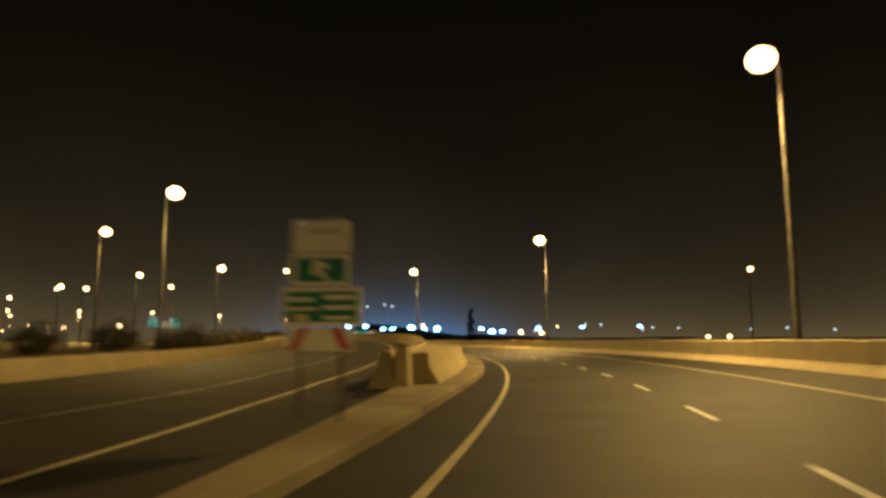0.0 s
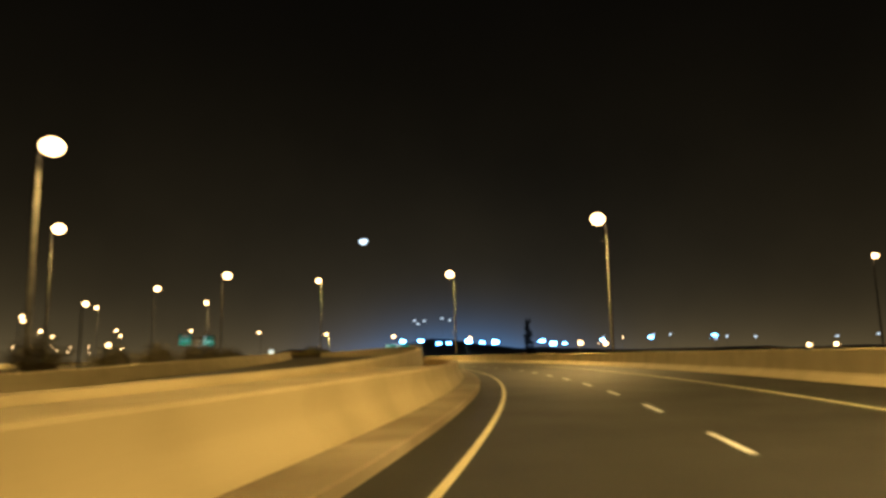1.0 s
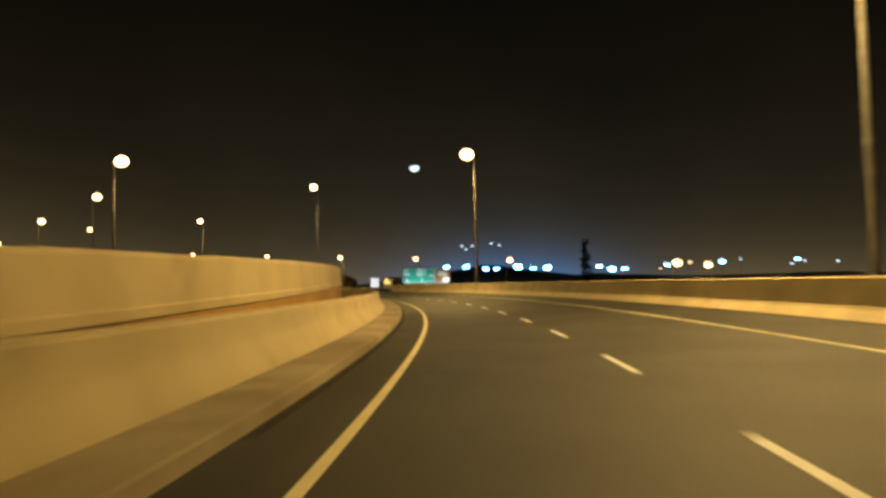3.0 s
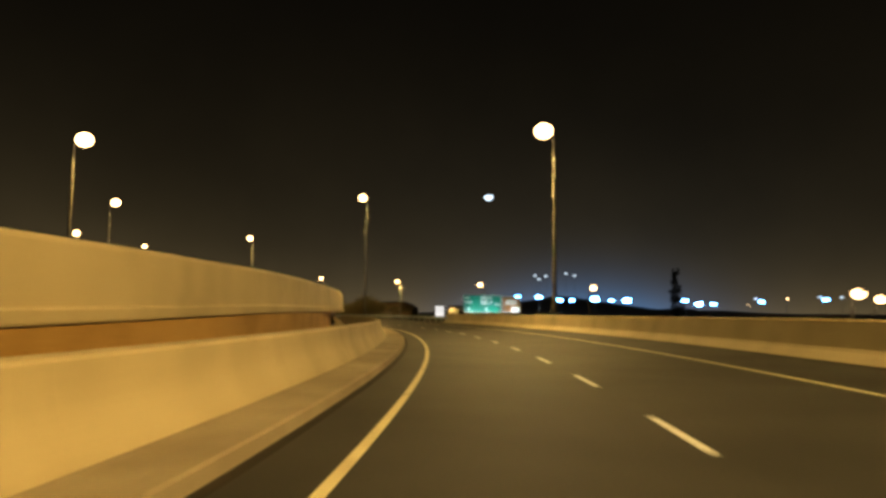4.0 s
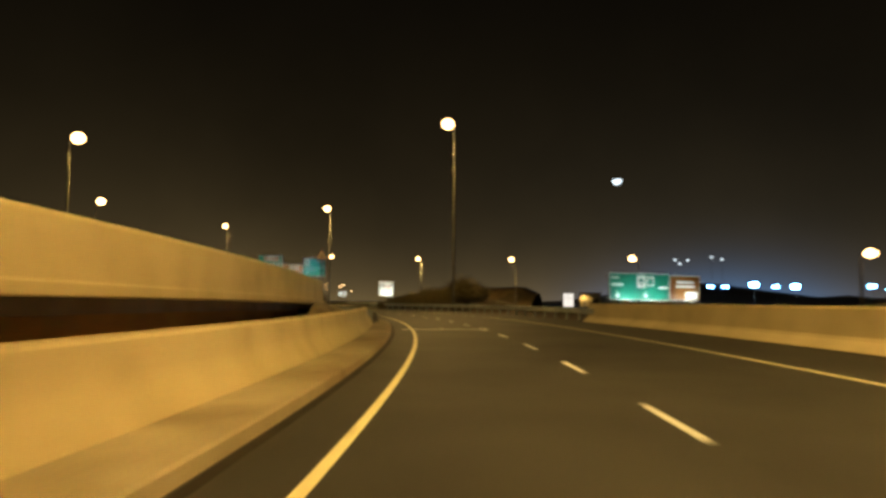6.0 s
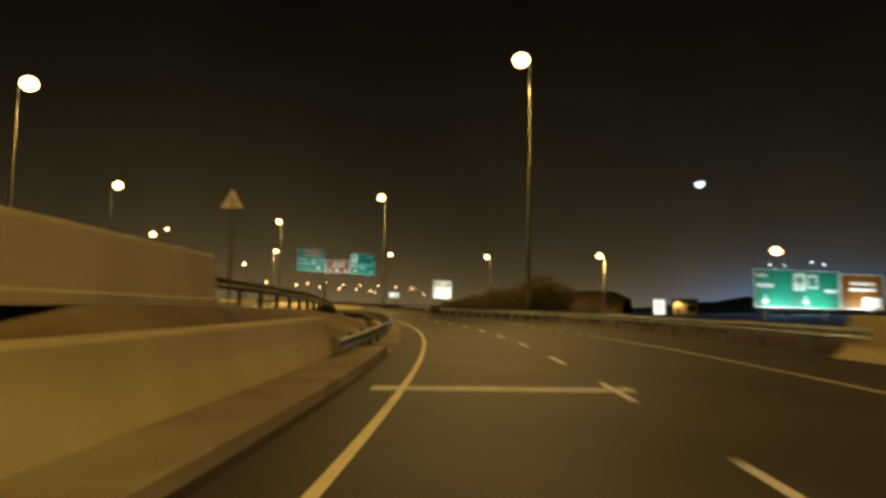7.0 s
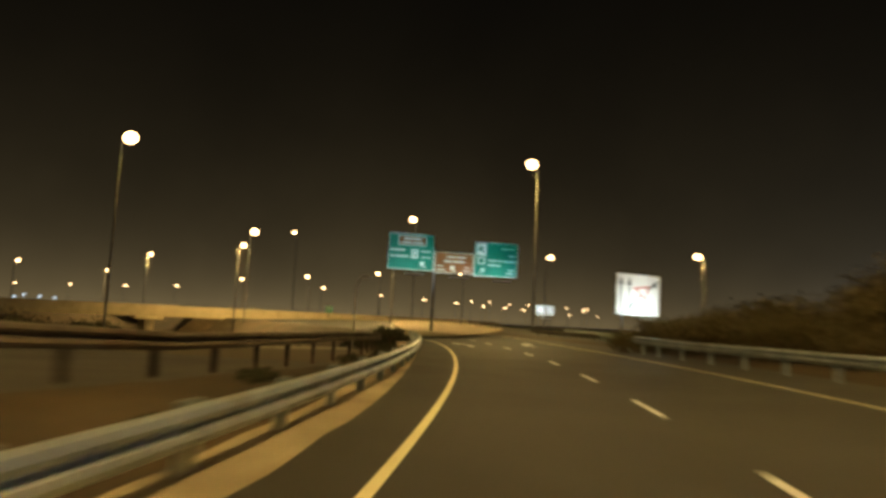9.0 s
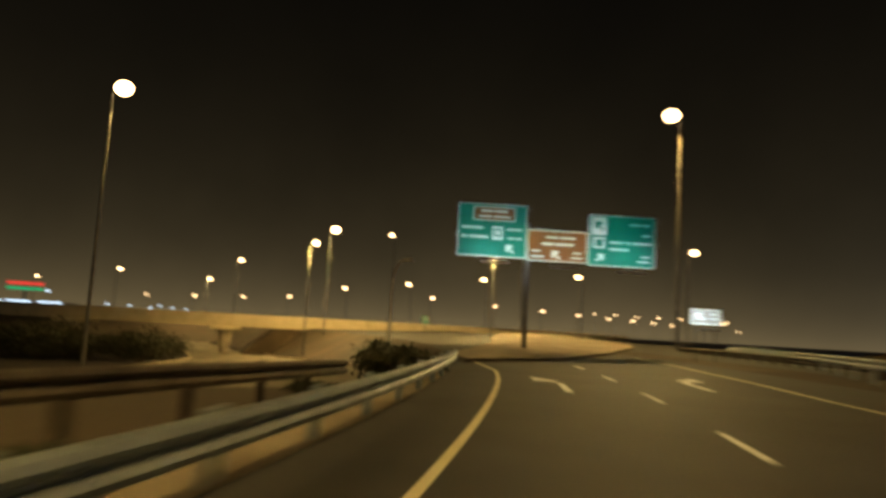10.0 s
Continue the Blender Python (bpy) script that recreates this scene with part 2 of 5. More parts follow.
ASPHALT = material("asphalt", [(0.020, 0.0200, 0.0200), (0.031, 0.0307, 0.0305), (0.044, 0.0435, 0.0430)], scale=0.35, fine=55, rough=0.72, bump=0.35, stain=(0.051, 0.049, 0.046), stain_scale=0.06, stain_edge=(0.5, 0.75))
OLD_ASPHALT = material("worn_asphalt", [(0.028, 0.026, 0.024), (0.040, 0.037, 0.033), (0.056, 0.051, 0.045)], scale=0.4, fine=50, rough=0.8, bump=0.3, stain=(0.075, 0.062, 0.045), stain_scale=0.09, stain_edge=(0.5, 0.8))
PALE_ROAD = material("pale_worn_road", [(0.17, 0.15, 0.11), (0.23, 0.205, 0.15), (0.29, 0.26, 0.19)], scale=0.3, fine=30, rough=0.85, bump=0.3, stain=(0.12, 0.1, 0.07), stain_scale=0.12, stain_edge=(0.5, 0.75))
CONCRETE = material("barrier_concrete", [(0.45, 0.383, 0.233), (0.50, 0.43, 0.265), (0.54, 0.466, 0.293)], scale=0.7, fine=30, rough=0.85, bump=0.25, stretch=(1, 1, 0.7), vary=0.035, stain=(0.34, 0.285, 0.175), stain_scale=0.5, stain_edge=(0.54, 0.82))
APRON = material("apron_concrete", [(0.25, 0.208, 0.145), (0.35, 0.298, 0.21), (0.44, 0.384, 0.28)], scale=0.6, fine=35, rough=0.9, bump=0.3, vary=0.07, stain=(0.17, 0.13, 0.085), stain_scale=0.3, stain_edge=(0.48, 0.7))
SOFFIT = material("deck_concrete", [(0.24, 0.2, 0.15), (0.32, 0.27, 0.2), (0.4, 0.34, 0.26)], scale=0.5, fine=25, rough=0.9, bump=0.25, stain=(0.16, 0.12, 0.08), stain_scale=0.3)
SANDSTONE = material("stained_wall", [(0.34, 0.20, 0.05), (0.44, 0.265, 0.075), (0.52, 0.33, 0.10)], scale=0.5, fine=18, rough=0.92, bump=0.4, stain=(0.2, 0.11, 0.045), stain_scale=0.25, stain_edge=(0.5, 0.75))
# near-black brown for the edge strips and the planting bed
DARK_BROWN = material("dark_brown_ground", [(0.008, 0.006, 0.004), (0.016, 0.012, 0.008), (0.03, 0.022, 0.014)], scale=1.5, fine=25, rough=0.95, bump=0.4)
YELLOW = material("yellow_line_paint", [(0.52, 0.475, 0.29), (0.72, 0.665, 0.43), (0.80, 0.75, 0.52)], scale=2.5, fine=60, rough=0.6, bump=0.15, spread=(0.25, 0.6), stain=(0.2, 0.16, 0.07), stain_scale=1.3, stain_edge=(0.6, 0.8))
WORN_LINE = material("worn_line_paint", [(0.06, 0.055, 0.04), (0.22, 0.2, 0.13), (0.4, 0.36, 0.24)], scale=1.6, fine=45, rough=0.7, bump=0.2, spread=(0.35, 0.62))
WHITE = material("white_line_paint", [(0.55, 0.56, 0.58), (0.76, 0.78, 0.82), (0.84, 0.86, 0.9)], scale=2.5, fine=60, rough=0.6, bump=0.15, spread=(0.25, 0.6), stain=(0.3, 0.28, 0.25), stain_scale=1.3, stain_edge=(0.62, 0.8))
SAND = material("sand", [(0.16, 0.122, 0.062), (0.235, 0.182, 0.095), (0.31, 0.245, 0.135)], scale=0.25, fine=9, rough=0.95, bump=0.6, stain=(0.10, 0.07, 0.036), stain_scale=0.14, stain_edge=(0.45, 0.7))
GROUND = material("stony_ground", [(0.055, 0.039, 0.021), (0.085, 0.061, 0.034), (0.12, 0.088, 0.05)], scale=0.03, fine=2.0, rough=0.95, bump=0.5, stain=(0.07, 0.06, 0.038), stain_scale=0.012, stain_edge=(0.45, 0.65))
STEEL = material("galvanised_steel", [(0.31, 0.36, 0.42), (0.40, 0.46, 0.53), (0.49, 0.56, 0.63)], scale=2.0, fine=25, rough=0.42, metal=0.6, bump=0.05, vary=0.06, stain=(0.3, 0.27, 0.22), stain_scale=0.8, stain_edge=(0.6, 0.85))
GREY_STEEL = material("dull_grey_steel", [(0.12, 0.125, 0.13), (0.17, 0.175, 0.18), (0.23, 0.235, 0.24)], scale=2.0, fine=25, rough=0.6, metal=0.2, bump=0.1, vary=0.08, stain=(0.08, 0.06, 0.04), stain_scale=0.8, stain_edge=(0.5, 0.8))
# dark base colour also carries the shade on the ramp and branch rails
DARK_STEEL = material("dark_steel", [(0.05, 0.042, 0.033), (0.08, 0.067, 0.053), (0.12, 0.102, 0.082)], scale=2.0, fine=25, rough=0.7, metal=0.2, bump=0.1, vary=0.08, stain=(0.08, 0.055, 0.035), stain_scale=0.8, stain_edge=(0.5, 0.8))
POLE = material("galvanised_pole", [(0.085, 0.085, 0.085), (0.115, 0.115, 0.115), (0.15, 0.15, 0.145)], scale=1.5, fine=20, rough=0.85, metal=0.0, bump=0.05)
HEAD = material("luminaire_casting", [(0.3, 0.3, 0.3), (0.4, 0.4, 0.4)], scale=3, fine=30, rough=0.5, metal=0.3, bump=0.05)
GREEN = material("green_sign_sheeting", [(0.0, 0.17, 0.115), (0.005, 0.22, 0.15)], scale=0.6, fine=12, rough=0.45, bump=0.03)
BROWN = material("brown_sign_sheeting", [(0.18, 0.062, 0.006), (0.23, 0.082, 0.009)], scale=0.6, fine=12, rough=0.45, bump=0.03)
SIGN_WHITE = material("white_sign_sheeting", [(0.72, 0.72, 0.7), (0.82, 0.82, 0.8)], scale=0.8, fine=12, rough=0.45, bump=0.03)
SIGN_GREY = material("grey_brown_sign_sheeting", [(0.22, 0.19, 0.165), (0.28, 0.245, 0.215)], scale=0.8, fine=12, rough=0.5, bump=0.03)
SIGN_RED = material("red_sign_sheeting", [(0.42, 0.03, 0.025), (0.5, 0.04, 0.03)], scale=0.8, fine=12, rough=0.45, bump=0.03)
FADED_RED = material("faded_red_sheeting", [(0.5, 0.16, 0.13), (0.58, 0.22, 0.18)], scale=0.8, fine=12, rough=0.45, bump=0.03)
SIGN_BLACK = material("black_sign_legend", [(0.012, 0.012, 0.012), (0.02, 0.02, 0.02)], scale=1, fine=12, rough=0.5, bump=0.0)
SIGN_BACK = material("sign_aluminium_back", [(0.35, 0.35, 0.34), (0.45, 0.45, 0.44)], scale=1, fine=12, rough=0.5, metal=0.7, bump=0.03)
EARTH = material("brown_earth", [(0.034, 0.023, 0.010), (0.052, 0.036, 0.016), (0.078, 0.055, 0.026)], scale=0.2, fine=3.0, rough=0.95, bump=0.6, stain=(0.026, 0.022, 0.010), stain_scale=0.08, stain_edge=(0.45, 0.65))
SCRUB = material("dry_scrub_ground", [(0.050, 0.034, 0.012), (0.078, 0.054, 0.019), (0.112, 0.08, 0.03)], scale=0.35, fine=5.0, rough=0.95, bump=0.7, stain=(0.035, 0.028, 0.010), stain_scale=0.2, stain_edge=(0.45, 0.65))
LEAF = material("hedge_leaf", [(0.024, 0.028, 0.011), (0.042, 0.046, 0.018), (0.07, 0.066, 0.028)], scale=1.5, fine=8, rough=0.75, bump=0.1)
DRY_LEAF = material("dusty_leaf", [(0.055, 0.046, 0.016), (0.085, 0.07, 0.025), (0.125, 0.10, 0.037)], scale=1.2, fine=8, rough=0.8, bump=0.1)
BARK = material("bark", [(0.07, 0.05, 0.03), (0.12, 0.09, 0.055)], scale=4, fine=20, rough=0.9, bump=0.5)
RENDERED = material("rendered_wall", [(0.3, 0.25, 0.17), (0.4, 0.34, 0.24)], scale=0.5, fine=12, rough=0.9, bump=0.2, stain=(0.2, 0.16, 0.1), stain_scale=0.25)
PALE_WALL = material("pale_painted_wall", [(0.55, 0.52, 0.42), (0.68, 0.65, 0.54)], scale=0.5, fine=12, rough=0.9, bump=0.2, stain=(0.4, 0.36, 0.27), stain_scale=0.25)
HILL = material("dark_hillside", [(0.2, 0.19, 0.17), (0.28, 0.265, 0.24), (0.36, 0.345, 0.31)], scale=0.01, fine=0.2, rough=0.95, bump=0.4)
LAMP_GLOW = glowing("sodium_lamp", (1.0, 0.60, 0.24), 12.0)
BOARD_GLOW = glowing("lit_white_board", (1.0, 0.94, 0.86), 0.95)
FLOOD_GLOW = glowing("white_floodlight", (0.10, 0.40, 1.0), 90.0)
COOL_GLOW = glowing("cool_white_lamp", (0.75, 0.9, 1.0), 1.8)

# ---- ground ----
def ground_sheet():
    """One sheet to the horizon, finer near the road and the underpass."""
    rings = [0, 5, 10, 15, 20, 26, 32, 38, 44, 50, 56, 62, 68, 74, 80, 86, 92, 100, 110, 120, 132, 145, 160, 180, 205, 235, 270, 320, 400, 520, 700, 1000, 1500, 2300, 3400, 4600]
    c = Vector((-150.0, 165.0, 0))
    n = 120
    verts, faces = [(c.x, c.y, ground_z(c.x, c.y))], []
    for r in rings[1:]:
        for k in range(n):
            a = 2 * math.pi * k / n
            x, y = c.x + r * math.cos(a), c.y + r * math.sin(a)
            z = ground_z(x, y)
            if r > 400:
                z -= 0.6 + 0.5 * noise.noise(Vector((x, y, 0)) * 0.01)
            verts.append((x, y, z))
    for k in range(n):
        faces.append((0, 1 + k, 1 + (k + 1) % n))
    for i in range(len(rings) - 2):
        for k in range(n):
            a, b = 1 + i * n + k, 1 + i * n + (k + 1) % n
            faces.append((a, a + n, b + n, b))
    ob = new("ground", mesh_of("ground", verts, faces, GROUND, True))
    return tagged(ob, "dark stony ground reaching the horizon", "ground", kind="structure")


ground_sheet()

# ---- carriageways ----
tagged(swept("road", ASPHALT, profile=[(-2.55, 0.0), (-1.2, 0.0), (2.2, 0.0), (6.0, 0.0), (9.0, 0.0)], s0=-80, s1=238, step=2.0, lift=bank), "dark asphalt carriageway with two lanes and shoulders, banked", "road", kind="structure")
side_v = lambda s: ramp(s, RISE)
tagged(swept("road_left", OLD_ASPHALT, profile=[(-13.0, 0.0), (-9.0, 0.0), (-5.0, 0.0), (-0.03, 0.0)], s0=-80, s1=226, step=2.0, offset=lambda s: ramp(s, EDGE), height=lambda s: side_v(s) + (-0.012 if s < 25 else 0.0)), "worn asphalt carriageway rising beside the road", "road", kind="structure")


def stripe(name, mat, s0, s1, o, width, z=0.006, offset=lambda s: 0.0, height=lambda s: 0.0, lift=bank, step=1.0):
    ob = swept(name, mat, profile=[(o - width / 2, z), (o + width / 2, z)], s0=s0, s1=s1, step=step, offset=offset, height=height, lift=lift)
    return ob


lines = thing("road_markings", "painted yellow edge lines and white lane dashes", "road marking", kind="structure")
child(stripe("edge_line", YELLOW, -80, 243, -1.21, 0.12, offset=lambda s: ramp(s, ((0, -0.08), (40, -0.05), (120, -0.03), (150, 0.06), (175, 0.12), (215, 0.1), (232, 0.16), (236, 0.1), (243, -0.8)))), lines, "yellow edge line")
child(stripe("edge_line", YELLOW, -80, 177.7, 5.95, 0.12, offset=lambda s: ramp(s, ((156, 0.0), (170, 0.15), (177.7, -0.08)))), lines, "yellow edge line")
child(stripe("edge_line", YELLOW, 190.6, 252, 5.95, 0.12, offset=lambda s: ramp(s, ((190.6, -0.05), (204, 0.5), (218, 0.35), (229, 0.3), (240, 0.9), (252, 1.9)))), lines, "yellow edge line")
PERIOD, DASH = 6.17, 2.25
SLIP = ((10, 0.1), (18.7, 0.45), (24.9, 0.78), (40, 0.6), (46, 0.58), (50.5, 0.45), (56, 0.6), (75, 0.6), (93, 0.4), (105, -0.1), (130, -0.2), (155, -0.4), (167, -0.8), (191, -0.6), (198, -0.2), (222, 0.1), (229, 0.4))
LANE = ((-20, 2.33), (22, 2.33), (60, 2.1), (115, 2.09), (135, 2.17), (165, 2.2), (190, 2.32), (243, 2.42))
k = -9
while k * PERIOD + 0.2 < 243:
    s = k * PERIOD + 0.2
    s += ramp(s, SLIP)
    child(stripe("lane_dash", WHITE, s - DASH / 2, s + DASH / 2, 0.0, 0.12, offset=lambda q: ramp(q, LANE)), lines)
    k += 1
for s in (179.5, 182.8, 185.8, 188.9):
    child(stripe("merge_dash", WHITE, s - 0.5, s + 0.5, 5.93, 0.11), lines)


def cross_bar():
    """The transverse white bar with studs across one lane."""
    v = []
    for i in range(9):
        o = -1.6 + 4.1 * i / 8
        v += [on_road(159.55 + 0.36 * (o + 1.6) / 3.5, o, 0.007), on_road(159.9 + 0.36 * (o + 1.6) / 3.5, o, 0.007)]
    f = [(2 * i, 2 * i + 1, 2 * i + 3, 2 * i + 2) for i in range(8)]
    return new("cross_bar", mesh_of("cross_bar", v, f, WHITE))


child(cross_bar(), lines, "worn white transverse bar")


def road_stud():
    """A low reflective stud with sloped faces."""
    bm = bmesh.new()
    box(bm, -0.075, 0.075, -0.06, 0.06, 0.0, 0.03)
    for v in bm.verts:
        if v.co.z > 0.02:
            v.co.y *= 0.45
            v.co.x *= 0.85
    return tagged(part("road_stud", bm, SIGN_WHITE), "small white reflective stud on the transverse bar", "road stud", "studs on the bar")


stud = road_stud()
for i, o in enumerate((0.25, 2.35)):
    p = on_road(159.72 + 0.36 * (o + 1.6) / 3.5, o, 0.008)
    m = pose(p.x, p.y, p.z, 0, 0, math.degrees(heading(159.9)))
    if i:
        copy_thing(stud, m)
    else:
        stud.matrix_basis = m


def lane_arrow(s, o, side):
    """A white turn arrow painted on the lane: stem, bend and head."""
    pts = [(-2.4, -0.09), (0.3, -0.09), (1.0, 0.35 * side - 0.09), (1.0, 0.35 * side + 0.09), (0.1, 0.09), (-2.4, 0.09)]
    head = [(0.7, 0.35 * side - 0.42), (1.25, 0.35 * side - 0.3), (2.3, 0.75 * side), (0.9, 0.35 * side + 0.42)]
    v, f = [], []
    for loop in (pts, head):
        f.append(tuple(range(len(v), len(v) + len(loop))))
        v += [on_road(s + a, o + b, 0.007) for a, b in loop]
    return new("lane_arrow", mesh_of("lane_arrow", v, f, WHITE))


child(lane_arrow(231.5, 0.6, -1), lines, "white lane arrow")
child(lane_arrow(233.5, 4.35, 1), lines, "white lane arrow")
child(stripe("edge_line", YELLOW, -80, 168, -1.75, 0.13, offset=lambda s: ramp(s, EDGE) + ramp(s, ((5, 0.0), (10.4, -0.23), (20.4, -0.83), (40, -0.9))), height=side_v, lift=None), lines, "yellow edge line")
child(stripe("lane_line", WORN_LINE, -60, 60, -5.1, 0.16, offset=lambda s: ramp(s, EDGE) + ramp(s, ((16, 0.0), (28, -0.6), (60, -0.6))), height=side_v, lift=None), lines, "worn pale lane line")

# ---- kerb, apron and precast barrier on the inside of the bend ----
kerb = thing("kerb", "pale concrete kerb and apron along the barrier", "kerb", kind="structure")
KERB_FACE = ((-60, -2.4), (15, -2.4), (26, -2.15), (45, -2.15), (60, -2.19), (95, -2.17), (120, -2.08), (168, -2.08))
s = -60.0
while s < 168:
    e = min(s + 3.0, 168)
    if s < 24:
        v, f = [], []
        for q in (s + 0.012, e - 0.012):
            lo = min(-2.7, ramp(q, EDGE) + ramp(q, ((17, 0.24), (19, 0.05)))) if q > -12 else -2.7
            ro = ramp(q, KERB_FACE)
            v += [at(q, ro, -0.05), at(q, ro - 0.02, 0.13), at(q, ro - 0.06, 0.15), at(q, (lo + ro) / 2, 0.16), at(q, lo + 0.06, 0.15), at(q, lo + 0.02, 0.13), at(q, lo, -0.05)]
        f = [(j, j + 1, j + 8, j + 7) for j in range(6)]
        ob = new("kerb_stone", mesh_of("kerb_stone", v, f, APRON))
    else:
        v, f = sweep([(0.0, -0.05), (-0.02, 0.13), (-0.06, 0.15), (-0.95, 0.17), (-0.95, -0.05)], s + 0.012, e - 0.012, step=1.5, offset=lambda q: ramp(q, KERB_FACE))
        ob = new("kerb_stone", mesh_of("kerb_stone", v, f, APRON))
    child(ob, kerb)
    s = e

# dark strip, 13 cm wide, beside the kerb face
tagged(swept("gutter_grime", DARK_BROWN, profile=[(0.02, 0.004), (0.15, 0.004)], s0=70, s1=167.5, step=1.0, offset=lambda s: ramp(s, KERB_FACE) + 0.02 * noise.noise(Vector((s * 0.9, 3, 0)))), "narrow dark strip on the road along the kerb", "dirt", kind="structure")

NJ = [(-2.965, 0.14), (-2.97, 0.19), (-3.02, 0.28), (-3.08, 0.37), (-3.14, 0.46), (-3.185, 0.54), (-3.215, 0.63), (-3.235, 0.76), (-3.25, 0.92), (-3.28, 0.955), (-3.36, 0.97), (-3.5, 0.97), (-3.55, 0.955), (-3.58, 0.92), (-3.7, 0.42), (-3.86, 0.22), (-3.86, -0.1), (-2.965, -0.1)]


def barrier_run(name, profile, s0, s1, label, mat=CONCRETE, length=6.0, offset=lambda s: 0.0, height=lambda s: 0.0, gap=0.018, grow=lambda s: 0.0, smooth=False):
    top = thing(name, label, "concrete barrier", group="barriers along the road", kind="structure")
    s = s0
    while s < s1 - 0.1:
        e = min(s + length, s1)
        tall = [(o, z + (grow((s + e) / 2) if z > 0.5 else 0.0)) for o, z in profile]
        swept("barrier_segment", mat, parent=top, smooth=smooth, profile=tall, s0=s + gap / 2, s1=e - gap / 2, step=1.5, offset=offset, height=height, closed=True)
        s = e
    return top


barrier_run("barrier", NJ, 17.9, 164.6, "cream precast concrete barrier with sloped foot", smooth=True)
NJR = [(8.58, 0.12), (8.62, 0.18), (8.98, 0.46), (9.03, 0.54), (9.10, 1.2), (9.13, 1.235), (9.18, 1.25), (9.5, 1.25), (9.55, 1.22), (9.72, 0.5), (9.72, 0.0), (8.58, 0.0)]
# dark strip paints in the shadow line at the outer barrier's foot
tagged(swept("gutter_grime", DARK_BROWN, profile=[(8.36, 0.004), (8.62, 0.004)], s0=-79, s1=165.6, step=1.0, lift=bank, offset=lambda s: 0.03 * noise.noise(Vector((s * 0.7, 8, 0)))), "dark strip painting the shadow line along the outer barrier", "dirt", kind="structure")
barrier_run("barrier", NJR, -79, 165.6, "cream concrete barrier on the outside of the bend")

# ---- the neighbouring ramp: parapet, deck edge, wall below ----
PAR = [(0.03, -0.03), (0.045, 0.0), (0.045, 0.15), (0.02, 0.18), (-0.015, 0.19), (-0.06, 0.9), (-0.09, 0.975), (-0.14, 0.99), (-0.3, 0.99), (-0.36, 0.95), (-0.5, 0.4), (-0.68, 0.1), (-0.68, -0.03)]
barrier_run("parapet", PAR, 18.5, 164.0, "cream concrete parapet of the rising ramp", offset=lambda s: ramp(s, EDGE), height=side_v, length=6.0, gap=0.006, grow=lambda s: ramp(s, ((55, 0.0), (85, 0.12), (164, 0.15))))
v = []
for i in range(19):
    q = 18.05 + 28.55 * i / 18
    lo = ramp(q, EDGE) + ramp(q, ((18, 0.12), (23, -0.2)))
    v += [at(q, -3.5, -0.1), at(q, -3.5, 0.93), at(q, -3.55, 0.945), at(q, lo, 0.945), at(q, lo, -0.1)]
f = [(5 * i + j, 5 * i + j + 1, 5 * i + j + 6, 5 * i + j + 5) for i in range(18) for j in range(4)] + [(0, 1, 2, 3, 4), (94, 93, 92, 91, 90)]
tagged(new("median_infill", mesh_of("median_infill", v, f, CONCRETE)), "concrete infill between the two barriers at the gore", "concrete infill", kind="structure")
nose = thing("barrier_nose", "short upright concrete end block standing at the gore", "concrete barrier", kind="structure")
swept("barrier_segment", CONCRETE, nose, profile=[(-3.58, 0.05), (-3.6, 0.3), (-3.64, 1.09), (-3.67, 1.12), (-3.87, 1.12), (-3.9, 1.09), (-3.94, 0.4), (-4.08, 0.12), (-4.1, 0.05)], s0=16.85, s1=17.6, step=0.25, closed=True)
deck = thing("ramp_deck", "stained concrete deck edge and wall of the ramp", "ramp", kind="structure")
child(swept("deck_slab", SOFFIT, profile=[(-0.5, -0.035), (-0.5, -0.30), (-13.6, -0.34), (-13.6, -0.04), (-0.7, -0.04)], s0=30, s1=164, step=3, offset=lambda s: ramp(s, EDGE), height=side_v, closed=True), deck)
RECESS = ((30, 0.0), (110, 0.0), (115, 0.06), (120, 0.35), (138, 1.0), (164, 1.3))
v, f = [], []
for i in range(68):
    q = 30 + 134 * i / 67
    zt, o = side_v(q) - 0.06, ramp(q, EDGE) - ramp(q, RECESS)
    v += [at(q, o, max(zt, -0.12)), at(q, o, -0.3), at(q, o - 0.4, -0.3), at(q, o - 0.4, max(zt, -0.12))]
f = [(4 * i + a, 4 * i + b, 4 * i + 4 + b, 4 * i + 4 + a) for i in range(67) for a, b in ((0, 1), (1, 2), (2, 3), (3, 0))]
child(new("side_wall", mesh_of("side_wall", v, f, SANDSTONE)), deck, "rust-brown stained wall under the parapet")
tagged(swept("ground_strip", SAND, profile=[(-3.8, -0.02), (-4.6, -0.05), (-6.4, -0.06)], s0=26, s1=166, step=3), "sandy strip between barrier and ramp wall", "ground", kind="structure")

FARB = [(0.0, -0.3), (0.02, 0.1), (-0.14, 0.3), (-0.26, 0.7), (-0.3, 0.735), (-0.46, 0.735), (-0.52, 0.7), (-0.62, 0.3), (-0.78, 0.1), (-0.78, -0.3)]
barrier_run("barrier", FARB, -60, 160, "cream concrete barrier on the far side of the ramp", offset=lambda s: ramp(s, EDGE) - 12.6, height=side_v, length=12.0)

# ---- shoulder strip past the barrier, fork and raised island ----
tagged(swept("shoulder", APRON, profile=[(-2.98, -0.03), (-2.7, 0.008), (-2.5, 0.012), (-2.06, 0.014)], s0=167.5, s1=236, step=1.0, offset=lambda s: ramp(s, ((167, 0.1), (195, 0.07), (201, 0.03), (206, -0.15), (213, -0.42), (232, -0.55))) + 0.07 * noise.noise(Vector((s * 0.6, 0, 0)))), "pale worn concrete strip under the guard rail", "shoulder", kind="structure")
